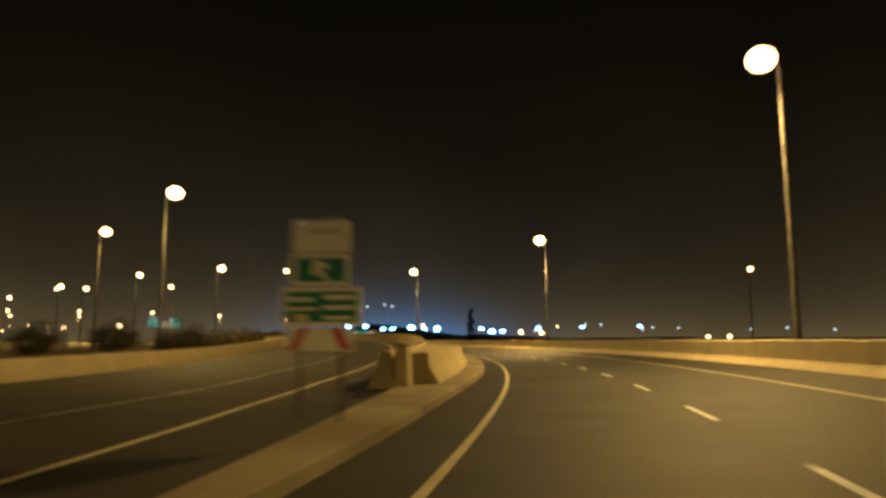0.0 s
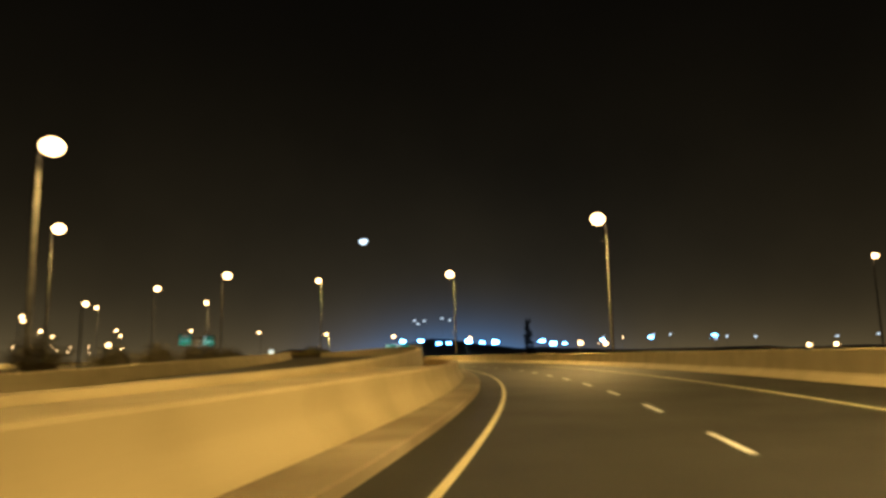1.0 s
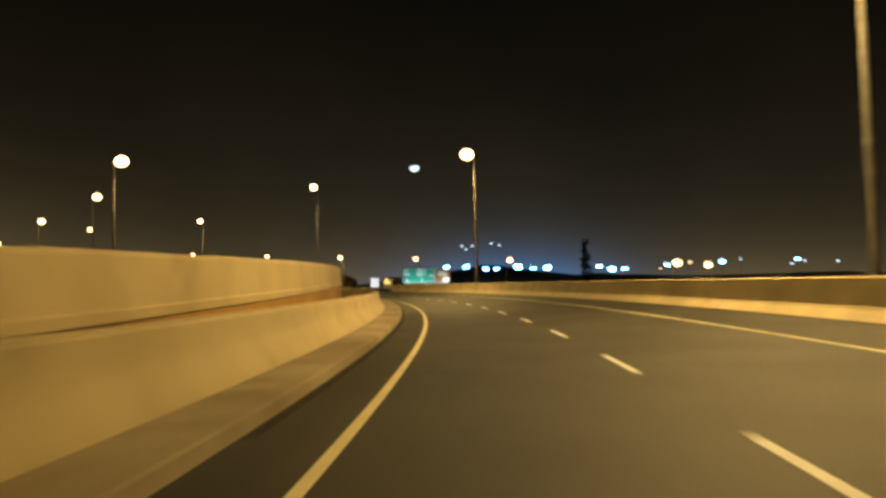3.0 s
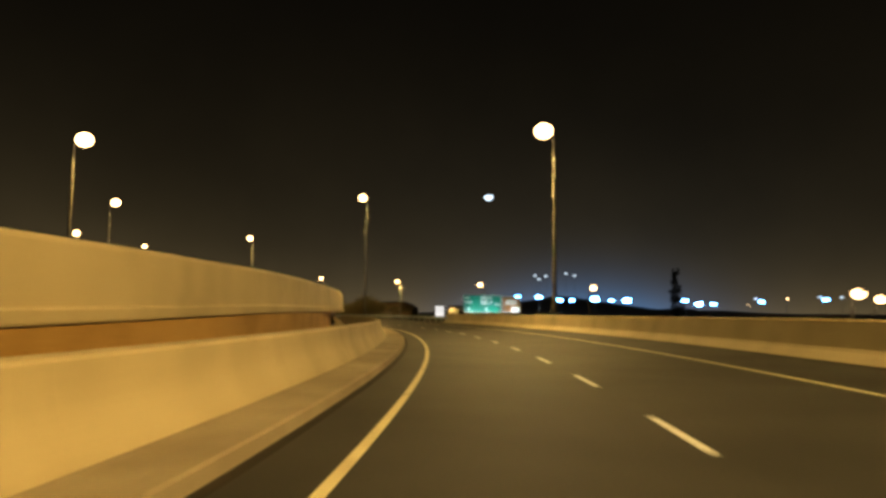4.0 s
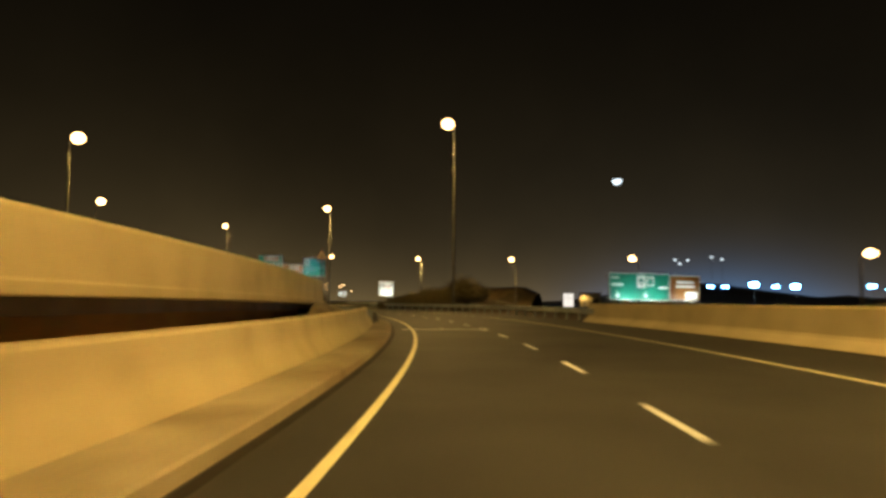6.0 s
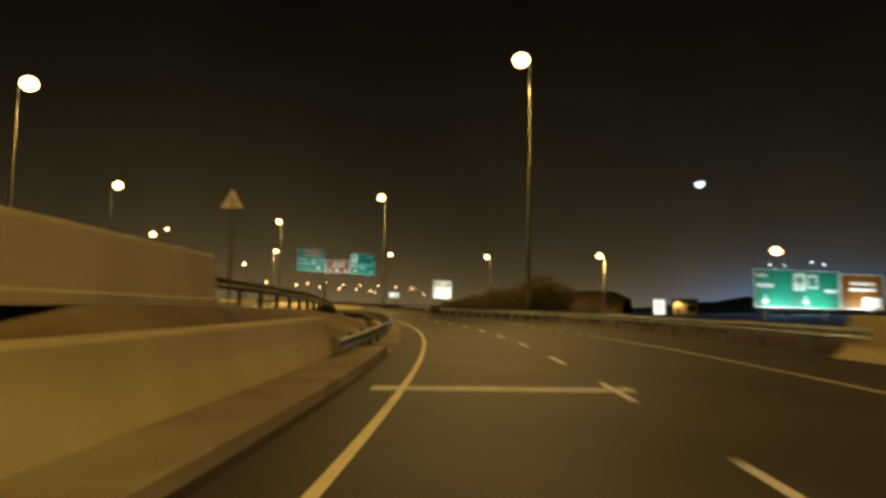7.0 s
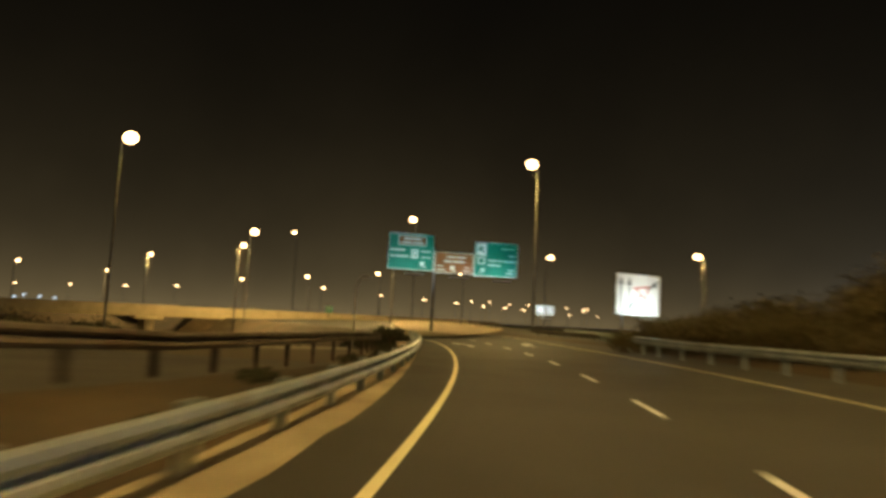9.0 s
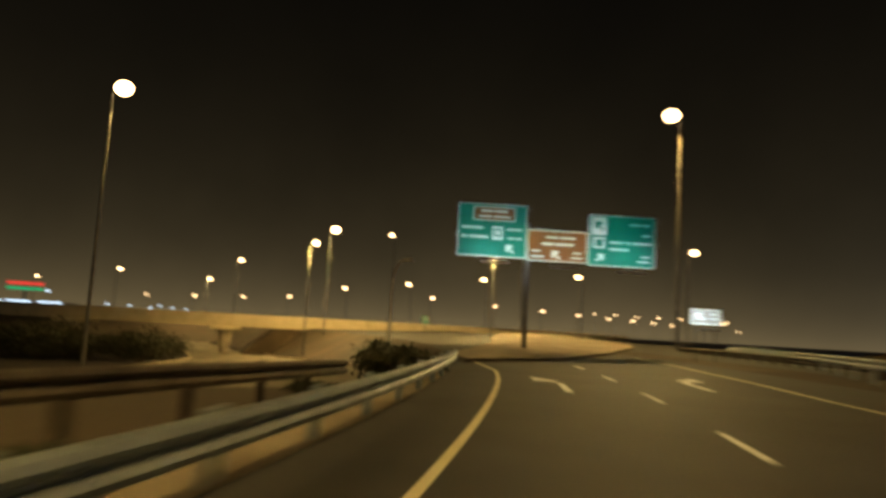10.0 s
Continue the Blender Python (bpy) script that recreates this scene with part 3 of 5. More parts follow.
tagged(swept("shoulder", ASPHALT, profile=[(-2.9, -0.03), (-2.7, -0.004), (-2.06, -0.003)], s0=166, s1=240, step=2.0), "dusty asphalt shoulder under the guard rail", "shoulder", kind="structure")
tagged(swept("verge", EARTH, profile=[(8.95, -0.004), (9.6, 0.0), (11.5, 0.0), (14.0, -0.15), (17.5, -0.9)], s0=164, s1=262, step=2.0, lift=bank), "dusty verge under the guard rail on the outside of the bend", "verge", kind="structure")
tagged(swept("road_fork", ASPHALT, profile=[(-2.9, -0.06), (-2.4, -0.012), (2.2, -0.006), (6.0, -0.006), (9.0, -0.006), (24.0, -0.012), (30.0, -1.0)], s0=236, s1=470, step=4.0, lift=bank), "asphalt fork beyond the bend", "road", kind="structure")


TOE = ((236, -4.3, -0.4), (250, -6.2, -1.2), (268, -7.7, -2.0), (285, -9.2, -2.9), (300, -10.6, -3.5), (320, -11.8, -4.2), (340, -10.4, -4.95), (356, -13.4, -5.05))


def toe(s):
    """Offset and height of the embankment's foot over the station."""
    return ramp(s, [k[:2] for k in TOE]), ramp(s, [k[::2] for k in TOE])


def embankment():
    """The rough earth slope from the road's edge down to the loop road."""
    n = 9
    v, f = [], []
    rows = [236 + 2.5 * i for i in range(60)]
    for s in rows:
        o, z = toe(s)
        v += [at(s, -2.88, -0.075), at(s, -3.3, -0.1)]
        for j in range(1, n):
            t = j / (n - 1)
            w = 0.0 if j == n - 1 else 0.16 * noise.noise(Vector((s * 0.35, t * 4.0, 3))) + 0.07 * noise.noise(Vector((s * 1.1, t * 11.0, 6)))
            v.append(at(s, -3.3 + (o + 3.3) * t, -0.1 + (z + 0.1) * (0.8 * t + 0.2 * smooth(t)) + w))
        v.append(at(s, o - 0.6, z - 0.8))
    m = n + 2
    f = [(i * m + j, (i + 1) * m + j, (i + 1) * m + j + 1, i * m + j + 1) for i in range(len(rows) - 1) for j in range(m - 1)]
    return tagged(new("embankment", mesh_of("embankment", v, f, EARTH, True)), "rough brown earth embankment below the road", "bank", kind="structure")


embankment()


def island():
    """A raised, pale paved island with a sloped kerb, between the two branches."""
    rim = [(240.6, -2.3), (243.0, -0.6), (246.5, 2.2), (255.0, 7.2), (264.0, 12.0), (268.0, 14.2), (277.0, 18.5), (300.0, 26.0), (330.0, 34.0), (326.0, 26.0), (302.0, 13.0), (276.0, 4.0), (257.0, -1.2), (246.0, -3.2)]
    n = len(rim)
    cs, co = sum(p[0] for p in rim) / n, sum(p[1] for p in rim) / n
    v = [on_road(s, o, -0.03) for s, o in rim] + [on_road(s + (cs - s) * 0.012, o + (co - o) * 0.02, 0.15) for s, o in rim] + [on_road(s + (cs - s) * 0.05, o + (co - o) * 0.06, 0.17) for s, o in rim] + [on_road(cs, co, 0.2)]
    side = [(i, (i + 1) % n, n + (i + 1) % n, n + i) for i in range(n)]
    f = [(n + i, n + (i + 1) % n, 2 * n + (i + 1) % n, 2 * n + i) for i in range(n)]
    f += [(2 * n + i, 2 * n + (i + 1) % n, 3 * n) for i in range(n)]
    top = thing("traffic_island", "raised pale paved island between the branches", "island", kind="structure")
    child(new("paving", mesh_of("paving", v, f, APRON)), top)
    child(new("kerb_face", mesh_of("kerb_face", v, side, EARTH)), top, "dark kerb face")
    return top


island()

# ---- street lamps ----
REACH = 0.75


def street_lamp(height, lens=(0.46, 0.36, 0.34)):
    """A tapered pole on a flanged base, a curved bracket arm and a sodium luminaire with a bulging lens."""
    top = thing("street_lamp", "tall galvanised street lamp with a lit sodium luminaire", "street lamp", "street lamps along the roads")
    bm = bmesh.new()
    tube(bm, (0, 0, 0.05), (0, 0, height * 0.4), 0.16, 0.125, 14)
    tube(bm, (0, 0, height * 0.4), (0, 0, height - 0.5), 0.12, 0.075, 14)
    tube(bm, (0, 0, height * 0.4 - 0.07), (0, 0, height * 0.4 + 0.07), 0.145, 0.14, 14)
    part("pole", bm, POLE, top, smooth=True)
    bm = bmesh.new()
    box(bm, -0.28, 0.28, -0.28, 0.28, -0.02, 0.05, 0.01)
    for a in (-0.21, 0.21):
        for b in (-0.21, 0.21):
            tube(bm, (a, b, 0.05), (a, b, 0.11), 0.022, 0.022, 6)
    part("base_plate", bm, POLE, top)
    bm = bmesh.new()
    arc = [(REACH * 0.75 * (1 - math.cos(t)), 0, height - 0.55 + 0.6 * math.sin(t)) for t in (0, 0.35, 0.7, 1.05, 1.4)]
    for p, q in zip(arc, arc[1:]):
        tube(bm, p, q, 0.055, 0.05, 8)
    part("arm", bm, POLE, top, smooth=True)
    bm = bmesh.new()
    box(bm, -0.55, 0.55, -0.24, 0.24, -0.04, 0.12, 0.06, Matrix.Translation((REACH, 0, height + 0.16)) @ Matrix.Rotation(radians(-5), 4, "Y"))
    head = part("luminaire", bm, HEAD, top)
    bm = bmesh.new()
    bmesh.ops.create_uvsphere(bm, u_segments=18, v_segments=10, radius=1.0, matrix=Matrix.Translation((REACH, 0, height + 0.04)) @ Matrix.Rotation(radians(-5), 4, "Y") @ Matrix.Diagonal((*lens, 1)))
    part("lens", bm, LAMP_GLOW, head, "glowing sodium lens", smooth=True)
    return top


def lamp_light(x, y, z, power, facing=None):
    li = bpy.data.lights.new("street_light", "SPOT")
    li.energy, li.color, li.spot_size, li.spot_blend, li.shadow_soft_size = power, SODIUM, radians(160), 0.3, 0.3
    ob = new("street_light", li)
    d = 0.0 if facing is None else 2.2
    ob.location = (x + d * math.cos(radians(facing or 0.0)), y + d * math.sin(radians(facing or 0.0)), z - 0.5)
    return ob


lamps = {}


def put_lamp(x, y, h, facing, glow=0.0, stand=None):
    """A lamp whose head hangs over (x, y); facing: degrees, the way its arm points."""
    bx, by = x - REACH * math.cos(radians(facing)), y - REACH * math.sin(radians(facing))
    base = ground_z(bx, by) if stand is None else stand
    tall = round(h - base)
    key = (tall, glow > 0)
    m = pose(bx, by, base + 0.02, 0, 0, facing)
    if key in lamps:
        copy_thing(lamps[key], m)
    else:
        lamps[key] = street_lamp(float(tall), (0.66, 0.58, 0.54) if glow > 0 else (0.46, 0.36, 0.34))
        lamps[key].matrix_basis = m
    if glow > 0:
        lamp_light(x, y, base + tall - 0.25, LAMP_POWER * glow, facing)


# heads over the road: place, height, way the arm points, power
ROW_RIGHT = ((11.0, -30.0, 14.0, 180.0, 1.6), (8.3, 32.2, 14.2, 188.0, 1.2), (-5.2, 87.6, 14.3, 203.0, 1.5), (-81.85, 180.3, 21.25, 235.0, 1.3), (-142.8, 218.7, 20.42, 250.0, 1.3), (-205.9, 237.7, 22.4, 260.0, 0.7))
ROW_LEFT = ((-30.0, -10.0, 14.3, 0.0, 0.35), (-34.0, 52.0, 14.3, 12.0, 0.8), (-62.4, 80.1, 15.6, 15.0, 0.5), (-66.6, 117.9, 14.8, 39.0, 0.6), (-108.7, 152.8, 18.2, 57.0, 0.55), (-150.75, 175.58, 17.65, 75.0, 0.3), (-203.9, 203.6, 16.2, 80.0, 1.4))
for x, y, h, turn, glow in ROW_RIGHT + ROW_LEFT:
    put_lamp(x, y, h, turn, glow)
put_lamp(-32.27, 129.95, 14.05, 216.0, 1.15, stand=1.52)  # this one stands on the outer barrier
MORE_LAMPS = ((27.5, 121.8, 13), (-136.1, 240.6, 11), (-102.2, 226.1, 9), (-70.8, 204.9, 7), (-247.2, 226.2, 22), (-255.6, 194, 14), (-295, 167, 12), (-377, 135, 12), (-306, 230, 12), (-262, 236, 12), (-232, 243, 12), (-204, 249, 12), (-305, 190, 12), (-98, 121, 12), (-138, 144, 12), (-12.4, 139.4, 2.6), (-9.4, 157.7, 3.2), (-42.5, 182.0, 5.6), (-79.3, 106.6, 4.0), (28.9, 173.5, 1.8), (33.5, 172.5, 1.9))
for x, y, h in MORE_LAMPS:
    put_lamp(x, y, h, math.degrees(math.atan2(-(x + 60), y - 110)) + (180 if y > 200 else 0), 0.0)
for x, y, h in ((-102.2, 226.1, 9), (-136.1, 240.6, 11), (-262, 236, 12), (-255.6, 194, 14), (-305, 190, 12), (-190, 198, 12), (-182, 222, 12)):
    lamp_light(x, y, h - 0.2, LAMP_POWER * 1.4)
FAR_LAMPS = ((-554, 166), (-509, 192), (-469, 215), (-419, 231), (-332, 269), (-366, 311), (-388, 347), (-409, 381), (-442, 423), (-455, 450), (-475, 482), (-504, 521), (-530, 548), (-545, 590), (-560, 640), (-190, 198), (-182, 222), (-165, 241), (-60, 860), (-21, 558), (-400, 470))
for x, y in FAR_LAMPS:
    put_lamp(x, y, 12, math.degrees(math.atan2(-(x + 60), y - 110)), 0.0)

# ---- guard rails ----
BEAM = [(0.0, 0.31), (0.055, 0.285), (0.075, 0.235), (0.055, 0.195), (0.005, 0.165), (0.005, 0.145), (0.055, 0.115), (0.075, 0.075), (0.055, 0.025), (0.0, 0.0), (-0.012, 0.0), (-0.012, 0.31)]


def guard_rail(s0, s1, o, label, side=1, steel=STEEL, offset=lambda s: 0.0, height=lambda s: 0.0, spacing=2.33, end_drop=True, first=0.5):
    """Posts with blocks and overlapping W-beams along the alignment."""
    top = thing("guard_rail", label, "guard rail", "guard rails along the roads")
    zb = 0.45
    drop = lambda s: (-0.42 * max(0.0, 1 - (s - s0) / 4.0)) if end_drop else 0.0
    s = s0
    while s < s1 - 0.1:
        e = min(s + 4.0, s1)
        swept("beam", steel, top, profile=[(o + side * a, zb + b) for a, b in BEAM], s0=s - 0.12, s1=e + 0.12, step=1.0, offset=lambda q: offset(q) + (0.006 if int((s - s0) / 4) % 2 else 0.0), height=lambda q: height(q) + drop(q), closed=True, smooth=False)
        s = e
    bm = bmesh.new()
    box(bm, -0.055, 0.055, -0.06, 0.06, -0.3, 0.76, 0.006)
    me_post = bpy.data.meshes.new("post")
    bm.to_mesh(me_post)
    bm.free()
    me_post.materials.append(steel)
    bm = bmesh.new()
    box(bm, -0.05, 0.05, -0.08, 0.08, 0.47, 0.74, 0.008)
    me_block = bpy.data.meshes.new("spacer")
    bm.to_mesh(me_block)
    bm.free()
    me_block.materials.append(steel)
    s = s0 + (3.0 if end_drop else first)
    while s < s1:
        for name, me, do in (("post", me_post, -0.17), ("spacer", me_block, -0.065)):
            ob = new(name, me)
            p = at(s, o + side * do + offset(s), height(s))
            ob.matrix_basis = pose(p.x, p.y, p.z, 0, 0, math.degrees(heading(s)))
            ob.parent = top
        s += spacing
    return top


RAIL_IN = dict(offset=lambda s: ramp(s, ((163.4, -0.3), (170, -0.2), (178, 0.0))), height=lambda s: ramp(s, ((163.4, -0.21), (172, -0.16), (180, -0.2), (190, -0.18), (236, -0.15))), end_drop=False)
# the first 12 m of the rail have a duller, darker grey
guard_rail(163.4, 175.4, -2.45, "dull dark grey guard rail starting behind the barrier end", steel=GREY_STEEL, **RAIL_IN)
guard_rail(175.5, 236, -2.45, "galvanised steel guard rail on the inside of the bend", first=0.6, **RAIL_IN)
guard_rail(164.9, 262, 9.05, "galvanised steel guard rail on the outside of the bend", side=-1, offset=lambda s: ramp(s, ((195, 0.0), (205, -0.3), (213, -0.9), (221, -1.45), (228, -1.0), (236, 1.5), (262, 9.6))), height=lambda s: ramp(s, ((205, 0.2), (218, 0.18), (230, 0.3), (262, 0.3))), end_drop=False)
# the shadow on this rail's near face is put into its dark colour
guard_rail(238, 262, 12.3, "low dark guard rail beside the branch road", side=-1, offset=lambda s: ramp(s, ((238, 0.0), (262, 2.6))), height=lambda s: 0.08, end_drop=False, steel=DARK_STEEL, spacing=1.6)
guard_rail(279, 335, 19.0, "dark guard rail along the far edge of the island", offset=lambda s: ramp(s, ((279, 0.0), (335, 11.0))), height=lambda s: ramp(s, ((279, 0.75), (335, 1.0))), end_drop=False, steel=DARK_STEEL)
# backlit rail: its shade is painted in with the dark steel
guard_rail(165.0, 228, -0.45, "guard rail of the ramp above the sand slope, its shade put into dark steel", offset=lambda s: ramp(s, EDGE), height=lambda s: side_v(s) + ramp(s, ((203, 0.0), (209, 0.13), (214, 0.22), (226, 0.24))), end_drop=False, steel=DARK_STEEL)

# ---- sand slope below the ramp ----
def slope_z(s, o):
    """Height of the slope below the ramp over a station and offset."""
    e = ramp(s, EDGE) + ramp(s, ((163, 0.12), (168, -0.3)))
    foot = -2.74 - 1.05 * smooth((168.0 - s) / 3.0)
    t = min(1.0, max(0.0, (o - foot) / (e - foot)))
    return -0.03 + (side_v(s) * smooth((s - 151) / 8.0) + 0.02) * (0.35 * t + 0.65 * (3 * t * t - 2 * t ** 3)) if t > 0.12 else -0.03


def slope(name, label, mat, s0, s1, lift, rough):
    """Rough ground between the guard rail and the ramp; the sand thins out in a curved edge over the brown earth."""
    n = 14
    steps = int((s1 - s0) / 1.0)
    verts, faces = [], []
    for i in range(steps + 1):
        for j in range(n + 1):
            t = j / n
            s = s0 + (s1 - s0) * i / steps
            if name == "sand_slope":
                s = s0 + (s1 + 11.0 * smooth(t) - 5.5 + 0.8 * noise.noise(Vector((t * 4.0, 1.0, 0))) - s0) * i / steps
            e = ramp(s, EDGE) + ramp(s, ((163, 0.12), (168, -0.3)))
            foot = -2.74 - 1.05 * smooth((168.0 - s) / 3.0)
            o = foot + (e - foot) * t
            z = slope_z(s, o) + lift
            if 0 < j < n:
                z += rough * (0.05 * noise.noise(Vector((s * 0.5, o * 0.9, 0.3))) + 0.03 * noise.noise(Vector((s * 1.7, o * 2.1, 4.3))))
            if i == steps:
                z -= lift + 0.02
            verts.append(at(s, o, z))
    for i in range(steps):
        for j in range(n):
            a = i * (n + 1) + j
            faces.append((a, a + 1, a + n + 2, a + n + 1))
    return tagged(new(name, mesh_of(name, verts, faces, mat, True)), label, "slope", kind="structure")


slope("earth_slope", "dark brown earth slope between the guard rail and the ramp", EARTH, 188, 240, 0.0, 1.0)
slope("sand_slope", "smooth sand slope rising to the ramp", SAND, 150, 193.5, 0.03, 1.0)

# ---- signs ----
def panel(name, x0, x1, z0, z1, mat, parent, y=0.0, label="", rim=True):
    """A sheet-metal sign panel with rounded corners, a raised white rim and a ribbed back."""
    bm = bmesh.new()
    box(bm, x0, x1, y, y + 0.05, z0, z1, 0.012)
    p = part(name, bm, mat, parent, label)
    if rim:
        for a, b, c, e in ((x0, x1, z1 - 0.06, z1), (x0, x1, z0, z0 + 0.06), (x0, x0 + 0.06, z0 + 0.06, z1 - 0.06), (x1 - 0.06, x1, z0 + 0.06, z1 - 0.06)):
            bm = bmesh.new()
            box(bm, a, b, y - 0.006, y + 0.02, c, e)
            part("rim", bm, SIGN_WHITE, p)
    return p


def bars(parent, items, mat=SIGN_WHITE, y=-0.006, name="legend_bar"):
    for x0, x1, z0, z1 in items:
        bm = bmesh.new()
        box(bm, x0, x1, y, y + 0.015, z0, z1)
        part(name, bm, mat, parent)


def arrow(parent, x, z, size, angle, mat=SIGN_WHITE, y=-0.007):
    bm = bmesh.new()
    pts = [(-0.09, -0.5), (0.09, -0.5), (0.09, 0.05), (0.32, -0.12), (0.38, 0.1), (0, 0.5), (-0.38, 0.1), (-0.32, -0.12), (-0.09, 0.05)]
    ca, sa = math.cos(radians(angle)), math.sin(radians(angle))
    vs = [bm.verts.new((x + size * (a * ca - b * sa), y, z + size * (a * sa + b * ca))) for a, b in pts]
    f = bm.faces.new(vs)
    r = bmesh.ops.extrude_face_region(bm, geom=[f])
    for v in r["geom"]:
        if isinstance(v, bmesh.types.BMVert):
            v.co.y += 0.012
    part("arrow", bm, mat, parent)


def sign_fill_light(parent, x, z, length, power, y=-1.1):
    """An added floodlight on a bracket in front of a panel's foot, aimed at the panel in place of headlights."""
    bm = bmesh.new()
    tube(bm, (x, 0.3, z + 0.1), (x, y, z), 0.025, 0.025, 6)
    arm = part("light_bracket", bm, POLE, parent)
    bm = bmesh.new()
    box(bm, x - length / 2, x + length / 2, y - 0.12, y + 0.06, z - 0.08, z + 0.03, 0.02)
    part("fill_housing", bm, HEAD, arm)
    li = bpy.data.lights.new("sign_fill_light", "AREA")
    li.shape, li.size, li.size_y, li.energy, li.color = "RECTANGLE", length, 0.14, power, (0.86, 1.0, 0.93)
    ob = new("sign_fill_light", li)
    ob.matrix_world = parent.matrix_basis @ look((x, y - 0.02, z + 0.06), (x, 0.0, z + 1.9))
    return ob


# the overhead sign at the fork
def fork_gantry():
    top = thing("overhead_sign", "butterfly gantry with two green panels and a brown one", "road sign", m=pose(-134.2, 202.7, 0.1, 0, 0, 70.7))
    bm = bmesh.new()
    tube(bm, (-1.75, 0.62, 0), (-1.75, 0.62, 8.2), 0.15, 0.11, 16)
    part("mast", bm, POLE, top, smooth=True)
    bm = bmesh.new()
    box(bm, -2.15, -1.35, 0.2, 1.0, -0.05, 0.06, 0.01)
    part("base_plate", bm, POLE, top)
    for z in (6.5, 7.4):
        bm = bmesh.new()
        box(bm, -6.2, 6.2, 0.32, 0.44, z - 0.08, z + 0.08, 0.01)
        part("boom", bm, POLE, top)
    for i in range(12):
        bm = bmesh.new()
        x = -5.8 + i * 1.05
        tube(bm, (x, 0.38, 6.5 if i % 2 else 7.4), (x + 1.05, 0.38, 7.4 if i % 2 else 6.5), 0.035, 0.035, 6)
        part("brace", bm, POLE, top)
    g1 = panel("panel", -6.35, -1.95, 5.85, 9.25, GREEN, top, label="green direction panel")
    b = panel("plate", -5.4, -2.7, 8.15, 9.05, BROWN, g1, y=-0.02, rim=True, label="brown plate")
    bars(b, ((-4.9, -4.1, 8.7, 8.84), (-4.0, -3.2, 8.7, 8.84), (-5.05, -4.2, 8.36, 8.48), (-4.1, -3.05, 8.36, 8.48)), y=-0.028)
    bars(g1, ((-6.1, -4.75, 7.6, 7.76), (-6.1, -5.75, 7.02, 7.18), (-5.62, -4.4, 7.02, 7.18), (-3.2, -2.25, 7.58, 7.7), (-3.15, -2.7, 7.02, 7.13), (-2.6, -2.25, 7.02, 7.13)))
    q = panel("plate", -4.15, -3.45, 6.95, 7.8, SIGN_WHITE, g1, y=-0.012, rim=False, label="white route plate")
    bars(q, ((-4.05, -3.55, 7.15, 7.65),), GREEN, y=-0.018)
    bars(q, ((-3.95, -3.65, 7.25, 7.55),), SIGN_WHITE, y=-0.022)
    arrow(g1, -3.0, 6.4, 0.75, 45)
    b2 = panel("panel", -1.85, 1.95, 5.75, 7.75, BROWN, top, label="brown direction panel")
    bars(b2, ((-0.7, 0.1, 7.24, 7.36), (0.22, 1.2, 7.24, 7.36), (-0.95, -0.2, 6.8, 6.95), (-0.1, 1.1, 6.8, 6.95), (-1.6, -1.0, 6.36, 6.45), (-1.6, -0.8, 6.0, 6.1), (1.05, 1.6, 6.32, 6.41), (0.95, 1.65, 6.0, 6.1)))
    arrow(b2, -0.05, 6.2, 0.75, 45)
    g3 = panel("panel", 2.05, 6.35, 5.65, 8.95, GREEN, top, label="green direction panel")
    w = panel("plate", 2.25, 3.2, 7.65, 8.8, SIGN_WHITE, g3, y=-0.012, rim=False, label="white route plate")
    arrow(w, 2.72, 8.25, 0.8, 40, GREEN, y=-0.02)
    w2 = panel("plate", 2.35, 3.1, 6.8, 7.5, SIGN_WHITE, g3, y=-0.012, rim=False)
    bars(w2, ((2.5, 2.95, 6.92, 7.38),), GREEN, y=-0.018)
    bars(g3, ((4.7, 5.4, 8.34, 8.46), (5.5, 5.95, 8.34, 8.46), (5.5, 6.05, 7.68, 7.79), (3.4, 4.3, 7.14, 7.28), (4.42, 4.75, 7.14, 7.28), (4.87, 6.1, 7.14, 7.28), (3.4, 4.65, 6.7, 6.84), (5.45, 6.05, 6.32, 6.41), (5.25, 6.0, 6.0, 6.1)))
    arrow(g3, 2.8, 6.2, 0.7, -50)
    # added fill lights brighten the panels as headlights would
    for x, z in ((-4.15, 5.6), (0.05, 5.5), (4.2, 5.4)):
        sign_fill_light(top, x, z - 0.25, 1.7, 85.0, -2.1)
    return top


fork_gantry()


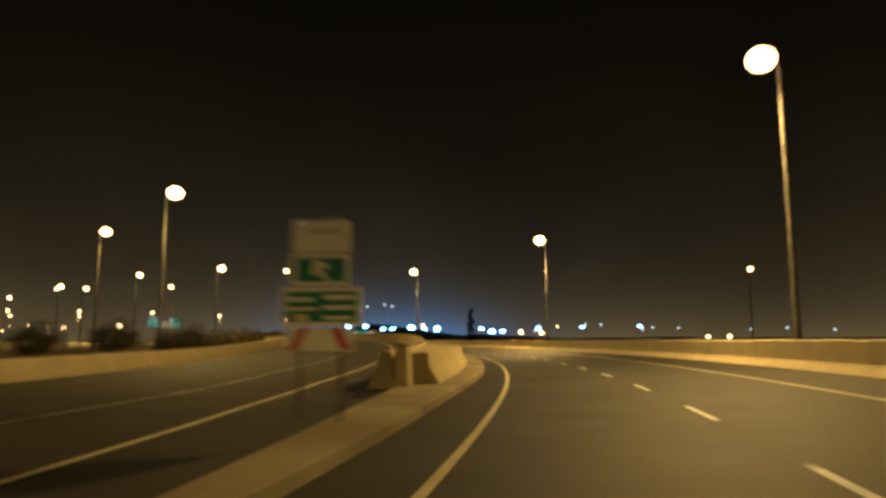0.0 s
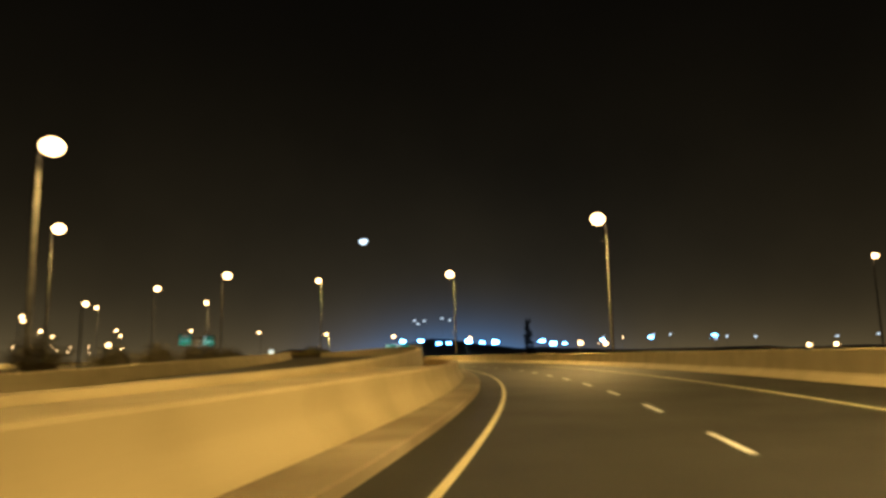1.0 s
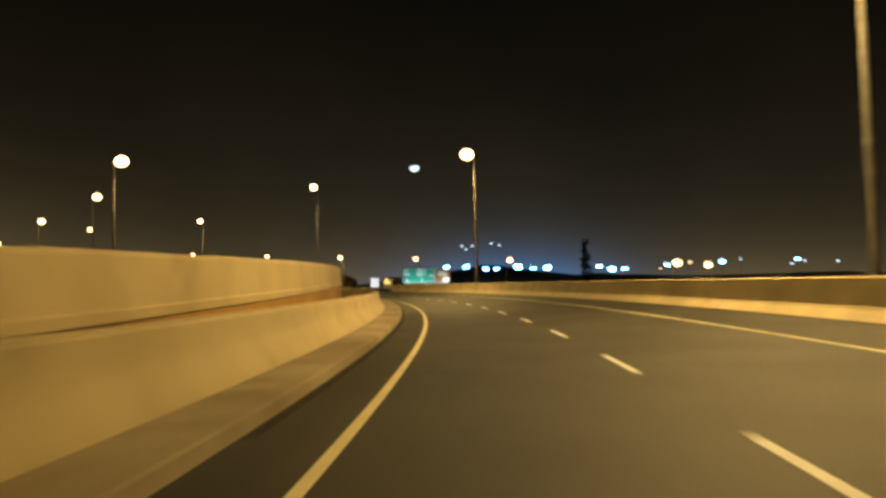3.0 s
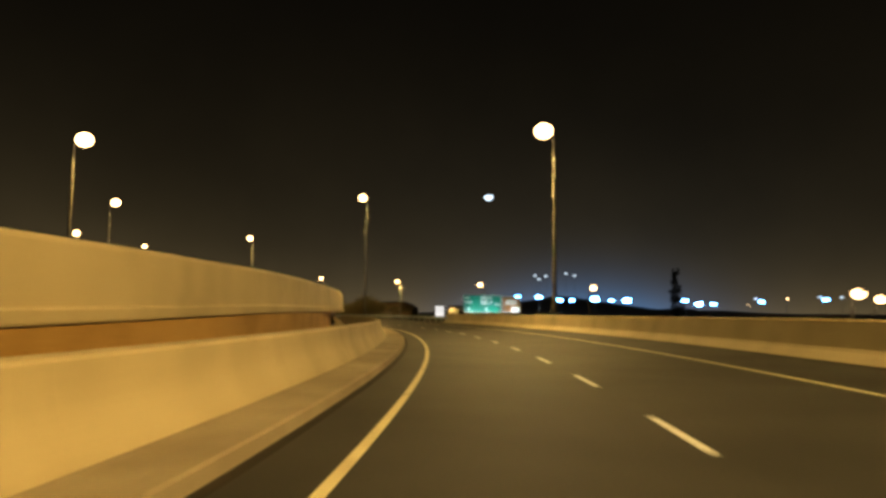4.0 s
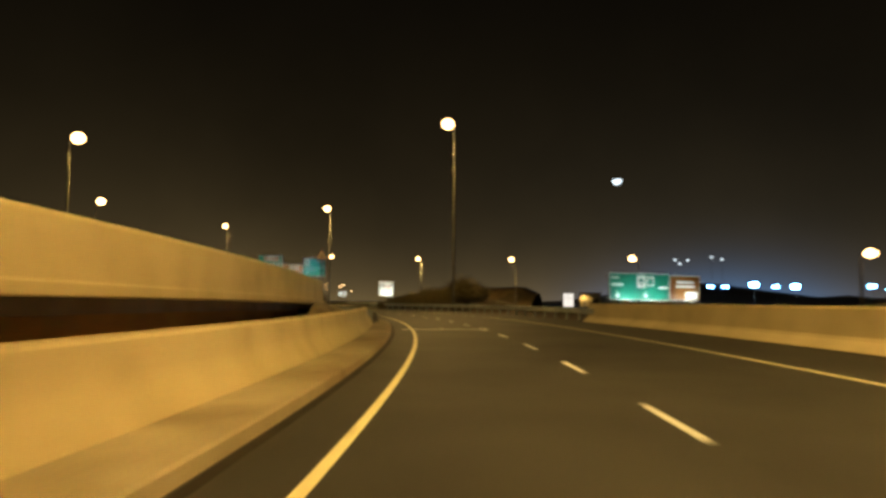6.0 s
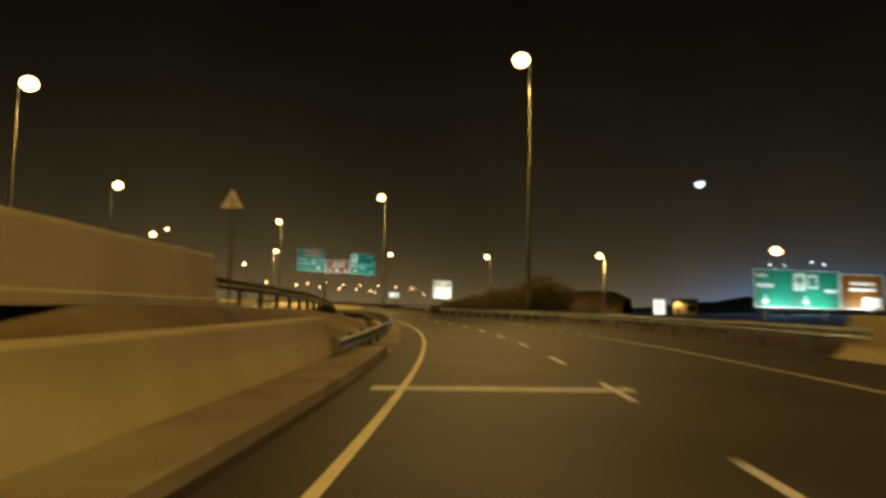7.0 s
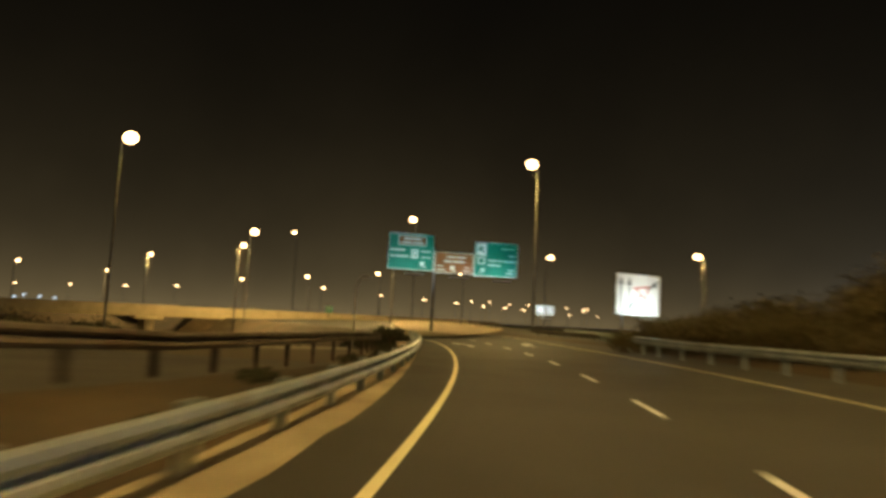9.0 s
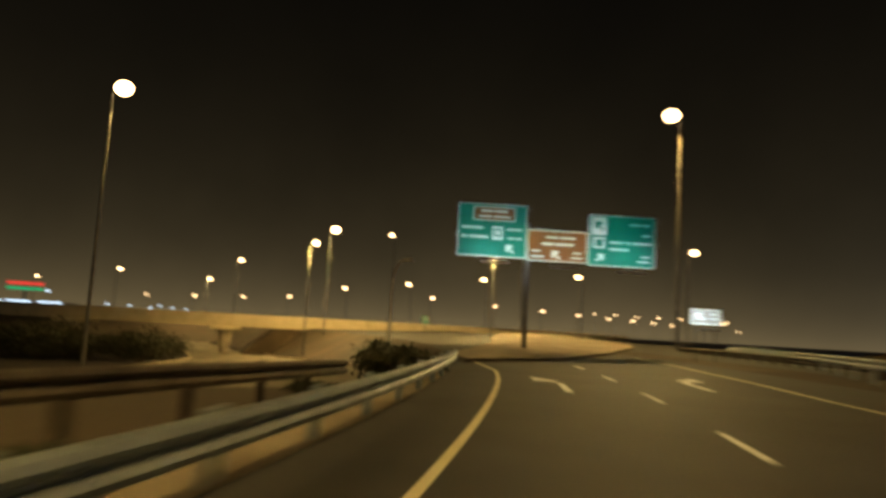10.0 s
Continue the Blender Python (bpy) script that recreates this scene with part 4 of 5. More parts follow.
def lane_diagram():
    """The white diagram board with two black arrows, a branching one and a warning triangle."""
    top = thing("diagram_sign", "white lane diagram board with black arrows on two posts", "road sign", m=pose(-103.55, 194.3, 0.05, 0, 0, 88))
    for x in (-1.0, 1.0):
        bm = bmesh.new()
        tube(bm, (x, 0.12, -0.3), (x, 0.12, 4.0), 0.055, 0.055, 10)
        part("post", bm, POLE, top, smooth=True)
    b = panel("board", -1.5, 1.5, 2.0, 4.05, SIGN_WHITE, top, rim=False, label="white board")
    for x in (-1.18, -0.62):
        bars(b, ((x - 0.05, x + 0.05, 2.25, 3.6),), SIGN_BLACK, name="arrow_stem")
        bm = bmesh.new()
        vs = [bm.verts.new(q) for q in ((x - 0.17, -0.008, 3.5), (x + 0.17, -0.008, 3.5), (x, -0.008, 3.9))]
        bm.faces.new(vs)
        part("arrow_head", bm, SIGN_BLACK, b)
    bm = bmesh.new()
    last = None
    for i in range(13):
        t = i / 12
        x, z = -0.6 + 1.75 * t ** 1.4, 2.25 + 1.35 * t
        cur = [bm.verts.new((x - 0.06, -0.009, z + 0.03)), bm.verts.new((x + 0.06, -0.009, z - 0.03))]
        if last:
            bm.faces.new((last[0], last[1], cur[1], cur[0]))
        last = cur
    part("arrow_stem", bm, SIGN_BLACK, b)
    bm = bmesh.new()
    bm.faces.new([bm.verts.new(q) for q in ((0.95, -0.01, 3.62), (1.22, -0.01, 3.4), (1.35, -0.01, 3.82))])
    part("arrow_head", bm, SIGN_BLACK, b)
    for w, mat, y in ((1.0, FADED_RED, -0.012), (0.6, SIGN_WHITE, -0.016)):
        bm = bmesh.new()
        bm.faces.new([bm.verts.new((0.32 + w * x, y, 3.2 + w * z)) for x, z in ((-0.7, 0.19), (0.25, -0.52), (0.45, 0.33))])
        part("triangle", bm, mat, b)
    bars(b, ((-1.3, -0.3, 2.08, 2.16),), SIGN_BLACK)
    # added fill light, standing in for headlights on the board
    sign_fill_light(top, 0.0, 1.8, 1.6, 70.0, -1.0)
    return top


lane_diagram()


def gore_sign():
    """Stacked boards at the gore: pale, green with an arrow, a wide green one and a red and white chevron."""
    p = at(9.35, -3.45)
    top = thing("gore_sign", "stacked pale, green and red-white boards on posts at the gore", "road sign", m=pose(p.x, p.y, 0.15, 0, 0, 5))
    for x in (-0.3, 0.3):
        bm = bmesh.new()
        tube(bm, (x, 0.08, 0), (x, 0.08, 2.8), 0.022, 0.022, 8)
        part("post", bm, DARK_STEEL, top, smooth=True)
    c = panel("board", -0.42, 0.42, 2.38, 2.85, SIGN_WHITE, top, rim=False, label="pale board")
    bars(c, ((-0.2, 0.3, 2.66, 2.7),), SIGN_BACK)
    g = panel("board", -0.42, 0.42, 1.9, 2.36, GREEN, top, label="green board with a white arrow")
    arrow(g, 0.0, 2.12, 0.36, 35)
    w = panel("board", -0.56, 0.6, 1.33, 1.88, GREEN, top, label="wide green direction board")
    bars(w, ((-0.48, -0.1, 1.68, 1.74), (0.05, 0.5, 1.7, 1.77), (-0.48, -0.05, 1.55, 1.6), (0.05, 0.5, 1.56, 1.62), (0.05, 0.45, 1.42, 1.47)))
    bars(w, ((-0.36, -0.18, 1.4, 1.5),), YELLOW)
    h = panel("board", -0.48, 0.48, 0.98, 1.31, SIGN_WHITE, top, rim=False, label="white board with red chevrons")
    for sx in (-1, 1):
        bm = bmesh.new()
        bm.faces.new([bm.verts.new((sx * x, -0.006, z)) for x, z in ((0.16, 1.3), (0.3, 1.3), (0.46, 1.0), (0.32, 1.0))])
        part("chevron", bm, SIGN_RED, h)
    return top


gore_sign()


def far_sign():
    """The wide green and brown sign over the neighbouring road, on two posts."""
    p = at(199.5, 33.0)
    top = thing("direction_sign", "wide green and brown direction sign on posts", "road sign", m=pose(p.x, p.y, -0.1, 0, 0, 60))
    for x in (-5.2, 0.5, 5.2):
        bm = bmesh.new()
        tube(bm, (x, 0.2, 0), (x, 0.2, 4.4), 0.12, 0.1, 10)
        part("post", bm, POLE, top, smooth=True)
    g = panel("panel", -6.5, 1.9, 1.7, 4.75, GREEN, top, label="green direction panel")
    w = panel("plate", -2.7, -1.5, 3.1, 4.5, SIGN_WHITE, g, y=-0.012, rim=False)
    arrow(w, -2.1, 3.8, 1.0, 0, GREEN, y=-0.02)
    w = panel("plate", -1.3, -0.3, 3.3, 4.4, SIGN_WHITE, g, y=-0.012, rim=False)
    bars(w, ((-1.15, -0.45, 3.45, 4.2),), GREEN, y=-0.02)
    bars(g, ((-6.2, -4.6, 3.3, 3.6), (-6.2, -5.2, 4.1, 4.35), (0.4, 1.6, 3.0, 3.25)))
    arrow(g, -5.4, 2.3, 0.8, 180)
    arrow(g, -1.5, 2.3, 0.8, 180)
    b = panel("panel", 2.0, 6.5, 1.7, 4.6, BROWN, top, label="brown direction panel")
    bars(b, ((3.0, 5.6, 3.7, 3.95), (2.9, 5.7, 3.2, 3.45)))
    w = panel("plate", 4.3, 6.2, 1.85, 2.7, SIGN_WHITE, b, y=-0.012, rim=False)
    # added fill lights along the foot of the sign, in place of headlights
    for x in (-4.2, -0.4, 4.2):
        sign_fill_light(top, x, 1.45, 1.6, 130.0, -1.3)
    return top


far_sign()


def warning_sign():
    p = at(165.6, -5.75)
    top = thing("warning_sign", "triangular white warning sign with red border on a post", "road sign", m=pose(p.x, p.y, 1.1, 0, 0, math.degrees(heading(160))))
    bm = bmesh.new()
    tube(bm, (0, 0.06, -0.3), (0, 0.06, 2.75), 0.04, 0.04, 10)
    part("post", bm, POLE, top, smooth=True)
    for w, mat, y, name in ((0.295, FADED_RED, 0.0, "border"), (0.262, SIGN_WHITE, -0.014, "face")):
        bm = bmesh.new()
        f = bm.faces.new([bm.verts.new((w * x, y, 2.59 + w * z)) for x, z in ((-1, -0.6), (1, -0.6), (0.08, 1.05), (-0.08, 1.05))])
        r = bmesh.ops.extrude_face_region(bm, geom=[f])
        for v in r["geom"]:
            if isinstance(v, bmesh.types.BMVert):
                v.co.y += 0.012
        part(name, bm, mat, top)
    bm = bmesh.new()
    box(bm, -0.075, -0.04, -0.022, -0.012, 2.46, 2.60)
    box(bm, -0.04, -0.005, -0.022, -0.012, 2.58, 2.70)
    box(bm, 0.035, 0.07, -0.022, -0.012, 2.46, 2.68)
    part("symbol", bm, SIGN_BLACK, top)
    return top


warning_sign()

# ---- moon ----
bm = bmesh.new()
az, el = radians(23.4), radians(9.82)
R = 4200.0
pm = at(100, 0) + Vector((-math.sin(az) * math.cos(el), math.cos(az) * math.cos(el), math.sin(el))) * R
bmesh.ops.create_uvsphere(bm, u_segments=32, v_segments=24, radius=27, matrix=Matrix.Translation(pm))
bmesh.ops.delete(bm, geom=[v for v in bm.verts if v.co.z > pm.z + 3 + 0.12 * (v.co.x - pm.x)], context="VERTS")
moon = part("moon", bm, COOL_GLOW, None, smooth=True)
tagged(moon, "pale half moon low in the night sky", "moon", kind="structure")

# ---- planting ----
def leaf_crown(bm, rng, centre, radii, count, size):
    """Many small leaf faces gathered in uneven clumps inside a lumpy ellipsoid."""
    clumps = []
    for _ in range(max(5, count // 45)):
        d = Vector((rng.gauss(0, 1), rng.gauss(0, 1), rng.gauss(0, 0.8))).normalized() * (0.45 + 0.55 * rng.random())
        clumps.append((Vector((d.x * radii[0], d.y * radii[1], d.z * radii[2])) + Vector(centre), 0.22 + 0.25 * rng.random()))
    for _ in range(count):
        c, r = rng.choice(clumps)
        p = c + Vector((rng.gauss(0, 1) * radii[0], rng.gauss(0, 1) * radii[1], rng.gauss(0, 1) * radii[2])) * r * 0.55
        n = Vector((rng.gauss(0, 1), rng.gauss(0, 1), rng.gauss(0, 1) + 0.4)).normalized()
        u = n.orthogonal().normalized()
        u = (Matrix.Rotation(rng.random() * 6.28, 3, n) @ u)
        w = n.cross(u)
        s = size * (0.6 + 0.8 * rng.random())
        bm.faces.new([bm.verts.new(p + u * a * s + w * b * s) for a, b in ((-1.0, 0.0), (0.0, -0.45), (1.0, 0.0), (0.0, 0.45))])


def tree(name, label, category, height, spread, seed, leaf, leaves=1100, leaf_size=0.16, group=""):
    rng = random.Random(seed)
    top = thing(name, label, category, group)
    bm = bmesh.new()
    tube(bm, (0, 0, -0.3), (0.05, 0.03, height * 0.28), 0.05 * height ** 0.6, 0.035 * height ** 0.6, 8)
    tips = []
    for i in range(6):
        a = i * 1.05 + rng.random() * 0.6
        tip = Vector((math.cos(a) * spread * 0.55, math.sin(a) * spread * 0.55, height * (0.5 + 0.28 * rng.random())))
        tube(bm, (0.05, 0.03, height * (0.18 + 0.09 * rng.random())), tip, 0.022 * height ** 0.6, 0.008 * height ** 0.6, 6)
        tips.append(tip)
    part("trunk", bm, BARK, top, smooth=True)
    bm = bmesh.new()
    leaf_crown(bm, rng, (0, 0, height * 0.6), (spread * 0.62, spread * 0.62, height * 0.33), leaves, leaf_size)
    part("crown", bm, leaf, top)
    return top


def plant(src, x, y, turn=0.0, scale=1.0):
    t = copy_thing(src, pose(x, y, ground_z(x, y), 0, 0, turn))
    t.scale = (scale, scale, scale)
    return t


bush_a = tree("bush", "dusty olive roadside bush behind the guard rail", "bush", 3.4, 3.2, 1, DRY_LEAF, 3200, 0.10, "roadside bushes")
bush_b = tree("bush", "dusty olive roadside bush behind the guard rail", "bush", 4.6, 3.4, 2, DRY_LEAF, 3600, 0.11, "roadside bushes")
low_a = tree("shrub", "low dark shrub beside the road", "shrub", 1.1, 1.5, 3, LEAF, 1500, 0.07, "low shrubs")
dark_a = tree("tree", "dark round-crowned tree by the underpass", "tree", 4.6, 4.4, 4, LEAF, 3000, 0.15, "trees by the underpass")
p = at(223, 14.5)
bush_a.matrix_basis = pose(p.x, p.y, -0.1)
p = at(214, 15.5)
bush_b.matrix_basis = pose(p.x, p.y, -0.1)
rng = random.Random(7)
for s, o, src, sc in ((186, 16, bush_a, 0.22), (190, 17, bush_a, 0.25), (194.5, 16.5, bush_a, 0.24), (199, 17.5, bush_a, 0.26), (203.5, 16, bush_a, 0.3), (208, 17.5, bush_b, 0.35), (218.5, 16, bush_b, 0.95), (221, 18, bush_b, 1.1), (227, 15.5, bush_a, 1.0), (231, 16.5, bush_a, 0.75), (236, 17, bush_a, 0.55), (217, 18.5, bush_b, 0.9), (196.5, 19.5, bush_b, 0.22), (205.5, 19.5, bush_b, 0.25), (222.0, 11.2, bush_a, 0.62), (224.5, 12.2, bush_a, 0.8), (219.5, 12.8, bush_a, 0.75), (229.5, 12.6, bush_a, 0.7), (233, 13.5, bush_a, 0.65), (227, 11.4, bush_a, 0.6), (216, 13.4, bush_b, 0.75), (224.2, 9.0, bush_a, 0.5), (223.4, 10.2, bush_a, 0.66), (221.5, 11.0, bush_b, 0.6), (225.0, 8.3, bush_a, 0.42), (218.0, 10.6, bush_b, 0.55), (213.5, 11.2, bush_b, 0.45), (208.5, 11.8, bush_a, 0.3)):
    q = at(s, o)
    plant(src, q.x, q.y, rng.random() * 360, sc)
plant(bush_a, -102.3, 194.2, 40.0, 0.62)
plant(bush_a, -103.0, 192.9, 150.0, 0.4)
for s, o, sc in ((24, -22, 0.5), (31, -23, 0.55), (38, -22.5, 0.6), (45, -22, 0.5), (53, -23, 0.62), (60, -22.5, 0.55), (68, -23, 0.6), (76, -22.5, 0.65), (85, -23, 0.55), (94, -23.5, 0.6)):
    q = at(s, o)
    plant(bush_b, q.x, q.y, rng.random() * 360, sc)
p = at(231.4, -3.9)
low_a.matrix_basis = pose(p.x, p.y, -0.12) @ Matrix.Scale(0.95, 4)
for s, o, sc in ((232.7, -4.1, 1.05), (234.0, -3.8, 1.05), (235.3, -4.2, 1.12), (236.7, -3.9, 1.1), (238.2, -4.3, 1.2), (239.8, -4.1, 1.15), (241.6, -4.5, 1.25), (243.4, -4.3, 1.2), (245.4, -4.7, 1.3), (247.6, -4.6, 1.3), (250.0, -5.0, 1.35), (253.0, -5.0, 1.4), (225.7, -4.5, 0.42), (226.2, -4.2, 0.36), (213, -3.4, 0.4), (206, -3.3, 0.35), (262, 15.6, 0.5), (232, 11.9, 0.25), (198, -3.3, 0.3), (193.4, -4.3, 0.42), (191.6, -4.7, 0.3), (203, -4.2, 0.35), (184, -3.4, 0.3), (179, -3.1, 0.28), (210, -3.9, 0.4), (217, -3.6, 0.5)):
    q = at(s, o)
    sh = plant(low_a, q.x, q.y, rng.random() * 360, sc)
    if s < 220 and o < 0:
        sh.location.z = slope_z(s, o) - 0.03
dark_a.matrix_basis = pose(-191.5, 160.5, ground_z(-191.5, 160.5) - 1.0) @ Matrix.Scale(1.2, 4)
for x, y, sc in ((-194.0, 163.4, 1.25), (-190.5, 166.2, 1.15), (-193.5, 168.9, 1.2), (-191.0, 171.2, 1.1), (-193.0, 174.9, 1.1), (-191.0, 177.2, 1.2), (-194.0, 179.6, 1.1), (-189.0, 157.0, 1.2), (-197.0, 166.0, 1.3)):
    sunk = plant(dark_a, x, y, rng.random() * 360, sc)
    sunk.location.z -= 1.0


def earth_bank():
    """The rough bank behind the bushes on the outside of the bend."""
    v, f = [], []
    n, m = 40, 8
    for i in range(n + 1):
        s = 178 + 66 * i / n
        for j in range(m + 1):
            t = j / m
            o = 12.5 + 16 * t
            h = 2.7 * math.sin(math.pi * min(1, t * 1.15) ** 0.9 * 0.87) * ramp(s, ((178, 0.05), (206, 0.1), (214, 0.4), (222, 0.85), (232, 0.7), (244, 0.0)))
            v.append(at(s, o, -0.18 + h + 0.16 * noise.noise(Vector((s * 0.4, o * 0.5, 2)))))
    f = [(i * (m + 1) + j, i * (m + 1) + j + 1, (i + 1) * (m + 1) + j + 1, (i + 1) * (m + 1) + j) for i in range(n) for j in range(m)]
    return tagged(new("earth_bank", mesh_of("earth_bank", v, f, SCRUB, True)), "rough dry brown bank behind the bushes", "bank", kind="structure")


earth_bank()


def far_bank():
    """The long brown embankment beside the lit board."""
    v, f = [], []
    n, m = 50, 8
    for i in range(n + 1):
        s = 254 + 40 * i / n
        for j in range(m + 1):
            t = j / m
            h = 5.2 * math.sin(math.pi * t) ** 0.8 * ramp(s, ((254, 0.75), (257, 0.95), (270, 1.0), (284, 0.4), (294, 0.0)))
            v.append(at(s - 4.0 + 14.0 * t, 54 + 22 * t, -0.3 + h + 0.5 * noise.noise(Vector((s * 0.12, t * 3.0, 5)))))
    f = [(i * (m + 1) + j, i * (m + 1) + j + 1, (i + 1) * (m + 1) + j + 1, (i + 1) * (m + 1) + j) for i in range(n) for j in range(m)]
    return tagged(new("earth_bank", mesh_of("earth_bank", v, f, SCRUB, True)), "long brown embankment beside the lit board", "bank", kind="structure")


far_bank()

# ---- loop road and the bridge over the underpass ----
# each row: a point at the embankment's foot, a point on the other edge of the pale road
LOOP = [(at(228, -4.3, side_v(228) - 0.03), at(228, -16.5, side_v(228) - 0.03))]
for s, x, y, z in ((250, -131.0, 172.0, -2.6), (268, -152.0, 168.5, -4.1), (285, -165.0, 167.5, -4.85), (300, -175.5, 171.5, -5.0), (320, -188.5, 179.3, -5.02), (340, -203.0, 183.9, -5.04), (356, -219.0, 183.4, -5.04)):
    LOOP.append((at(s, *toe(s)) + Vector((0, 0, 0.02)), Vector((x, y, z))))
LOOP += [(Vector((-262.0, 195.0, -5.0)), Vector((-262.0, 177.5, -5.0))), (Vector((-330.0, 190.0, -5.0)), Vector((-330.0, 172.0, -5.0)))]


def eased(side, n=72):
    """One edge of the loop road as a smooth line."""
    ts = [i / n * (len(LOOP) - 1) for i in range(n + 1)]
    cur = [Vector([float(np.interp(t, range(len(LOOP)), [q[side][k] for q in LOOP])) for k in range(3)]) for t in ts]
    for _ in range(5):
        cur = [cur[0]] + [(cur[i - 1] + 2 * cur[i] + cur[i + 1]) / 4 for i in range(1, n)] + [cur[-1]]
    return cur


FOOT, BED = eased(0), eased(1)


def road_loop():
    n = 8
    v = [p.lerp(q, j / n) + Vector((0, 0, 0.04 * math.sin(math.pi * j / n))) for p, q in zip(FOOT, BED) for j in range(n + 1)]
    f = [(i * (n + 1) + j, (i + 1) * (n + 1) + j, (i + 1) * (n + 1) + j + 1, i * (n + 1) + j + 1) for i in range(len(BED) - 1) for j in range(n)]
    tagged(new("road_loop", mesh_of("road_loop", v, f, PALE_ROAD, True)), "pale worn loop road dropping to the underpass", "road", kind="structure")


def edge_kerb(line, i0, i1, side, label):
    """A low kerb along one edge of the loop road, in short lengths."""
    top = thing("kerb", label, "kerb", kind="structure")
    for i in range(i0, i1):
        v = []
        for k in (i, i + 1):
            d = line[min(len(line) - 1, k + 1)] - line[max(0, k - 1)]
            nrm = Vector((d.y, -d.x, 0)).normalized() * side
            v += [line[k] + nrm * a + Vector((0, 0, z)) for a, z in ((-0.15, -0.1), (-0.13, 0.16), (-0.08, 0.19), (0.3, 0.19), (0.34, -0.4))]
        child(new("kerb_stone", mesh_of("kerb_stone", v, [(j, j + 1, j + 6, j + 5) for j in range(4)], APRON)), top)


road_loop()
edge_kerb(BED, 21, 60, -1, "pale concrete kerb round the planting bed")
edge_kerb(FOOT, 16, 58, 1, "pale concrete kerb at the foot of the embankment")


def planting_bed():
    """Dark bare soil on the inner side of the loop road."""
    v, f = [], []
    m = 8
    rows = BED[20:62]
    for i, c in enumerate(rows):
        t = i / (len(rows) - 1)
        far = Vector((-178.0 - 75.0 * t, 128.0 + 34.0 * t, 0))
        for j in range(m + 1):
            q = c.lerp(far, j / m)
            v.append((q.x, q.y, max(ground_z(q.x, q.y), -5.14) + 0.26 - 0.06 * (j == 0) + 0.05 * noise.noise(Vector((q.x * 0.4, q.y * 0.4, 1)))))
    f = [(i * (m + 1) + j, i * (m + 1) + j + 1, (i + 1) * (m + 1) + j + 1, (i + 1) * (m + 1) + j) for i in range(len(rows) - 1) for j in range(m)]
    return tagged(new("planting_bed", mesh_of("planting_bed", v, f, DARK_BROWN, True)), "dark bare soil bed with trees beside the loop road", "planting bed", kind="structure")


planting_bed()


def bridge():
    """An overpass at eye level: deck with fascia and parapet, hammerhead piers, abutment with a sloped face."""
    a, b = Vector((-232, 80, 0)), Vector((-221, 262, 0))
    d = (b - a).normalized()
    ang = math.degrees(math.atan2(d.y, d.x))
    L = (b - a).length
    top = thing("bridge", "long pale concrete overpass with parapet and hammerhead piers", "bridge", m=pose(a.x, a.y, 0, 0, 0, ang))
    bm = bmesh.new()
    box(bm, 0, L, -5.5, 5.5, -0.35, 0.8, 0.05)
    part("deck", bm, CONCRETE, top)
    for y in (-5.2, 5.2):
        for i in range(int(L / 12)):
            bm = bmesh.new()
            box(bm, i * 12 + 0.02, i * 12 + 11.98, y - 0.16, y + 0.16, 0.8, 1.85, 0.03)
            part("parapet", bm, CONCRETE, top)
    for x in (36, 61, 86, 109.8):
        bm = bmesh.new()
        box(bm, x - 2.5, x + 2.5, -7.2, 5.2, -0.92, -0.36, 0.06)
        part("pier_cap", bm, CONCRETE, top)
        bm = bmesh.new()
        tube(bm, (x, -5.2, -5.5), (x, -5.2, -0.92), 0.75, 1.25, 16)
        part("pier", bm, SOFFIT, top, smooth=True)
        bm = bmesh.new()
        tube(bm, (x, 3.6, -5.5), (x, 3.6, -0.92), 0.75, 1.25, 16)
        part("pier", bm, SOFFIT, top, smooth=True)
    bm = bmesh.new()
    v = [bm.verts.new(q) for q in ((112, -7, -5.5), (112, 7, -5.5), (118, 5.4, -0.36), (118, -5.4, -0.36), (182, -7, -5.5), (182, 7, -5.5), (182, 5.4, -0.36), (182, -5.4, -0.36))]
    for q in ((0, 3, 2, 1), (1, 2, 6, 5), (5, 6, 7, 4), (4, 7, 3, 0), (2, 3, 7, 6)):
        bm.faces.new([v[k] for k in q])
    part("abutment", bm, EARTH, top, "brown earth slope of the abutment")
    return top


bridge()

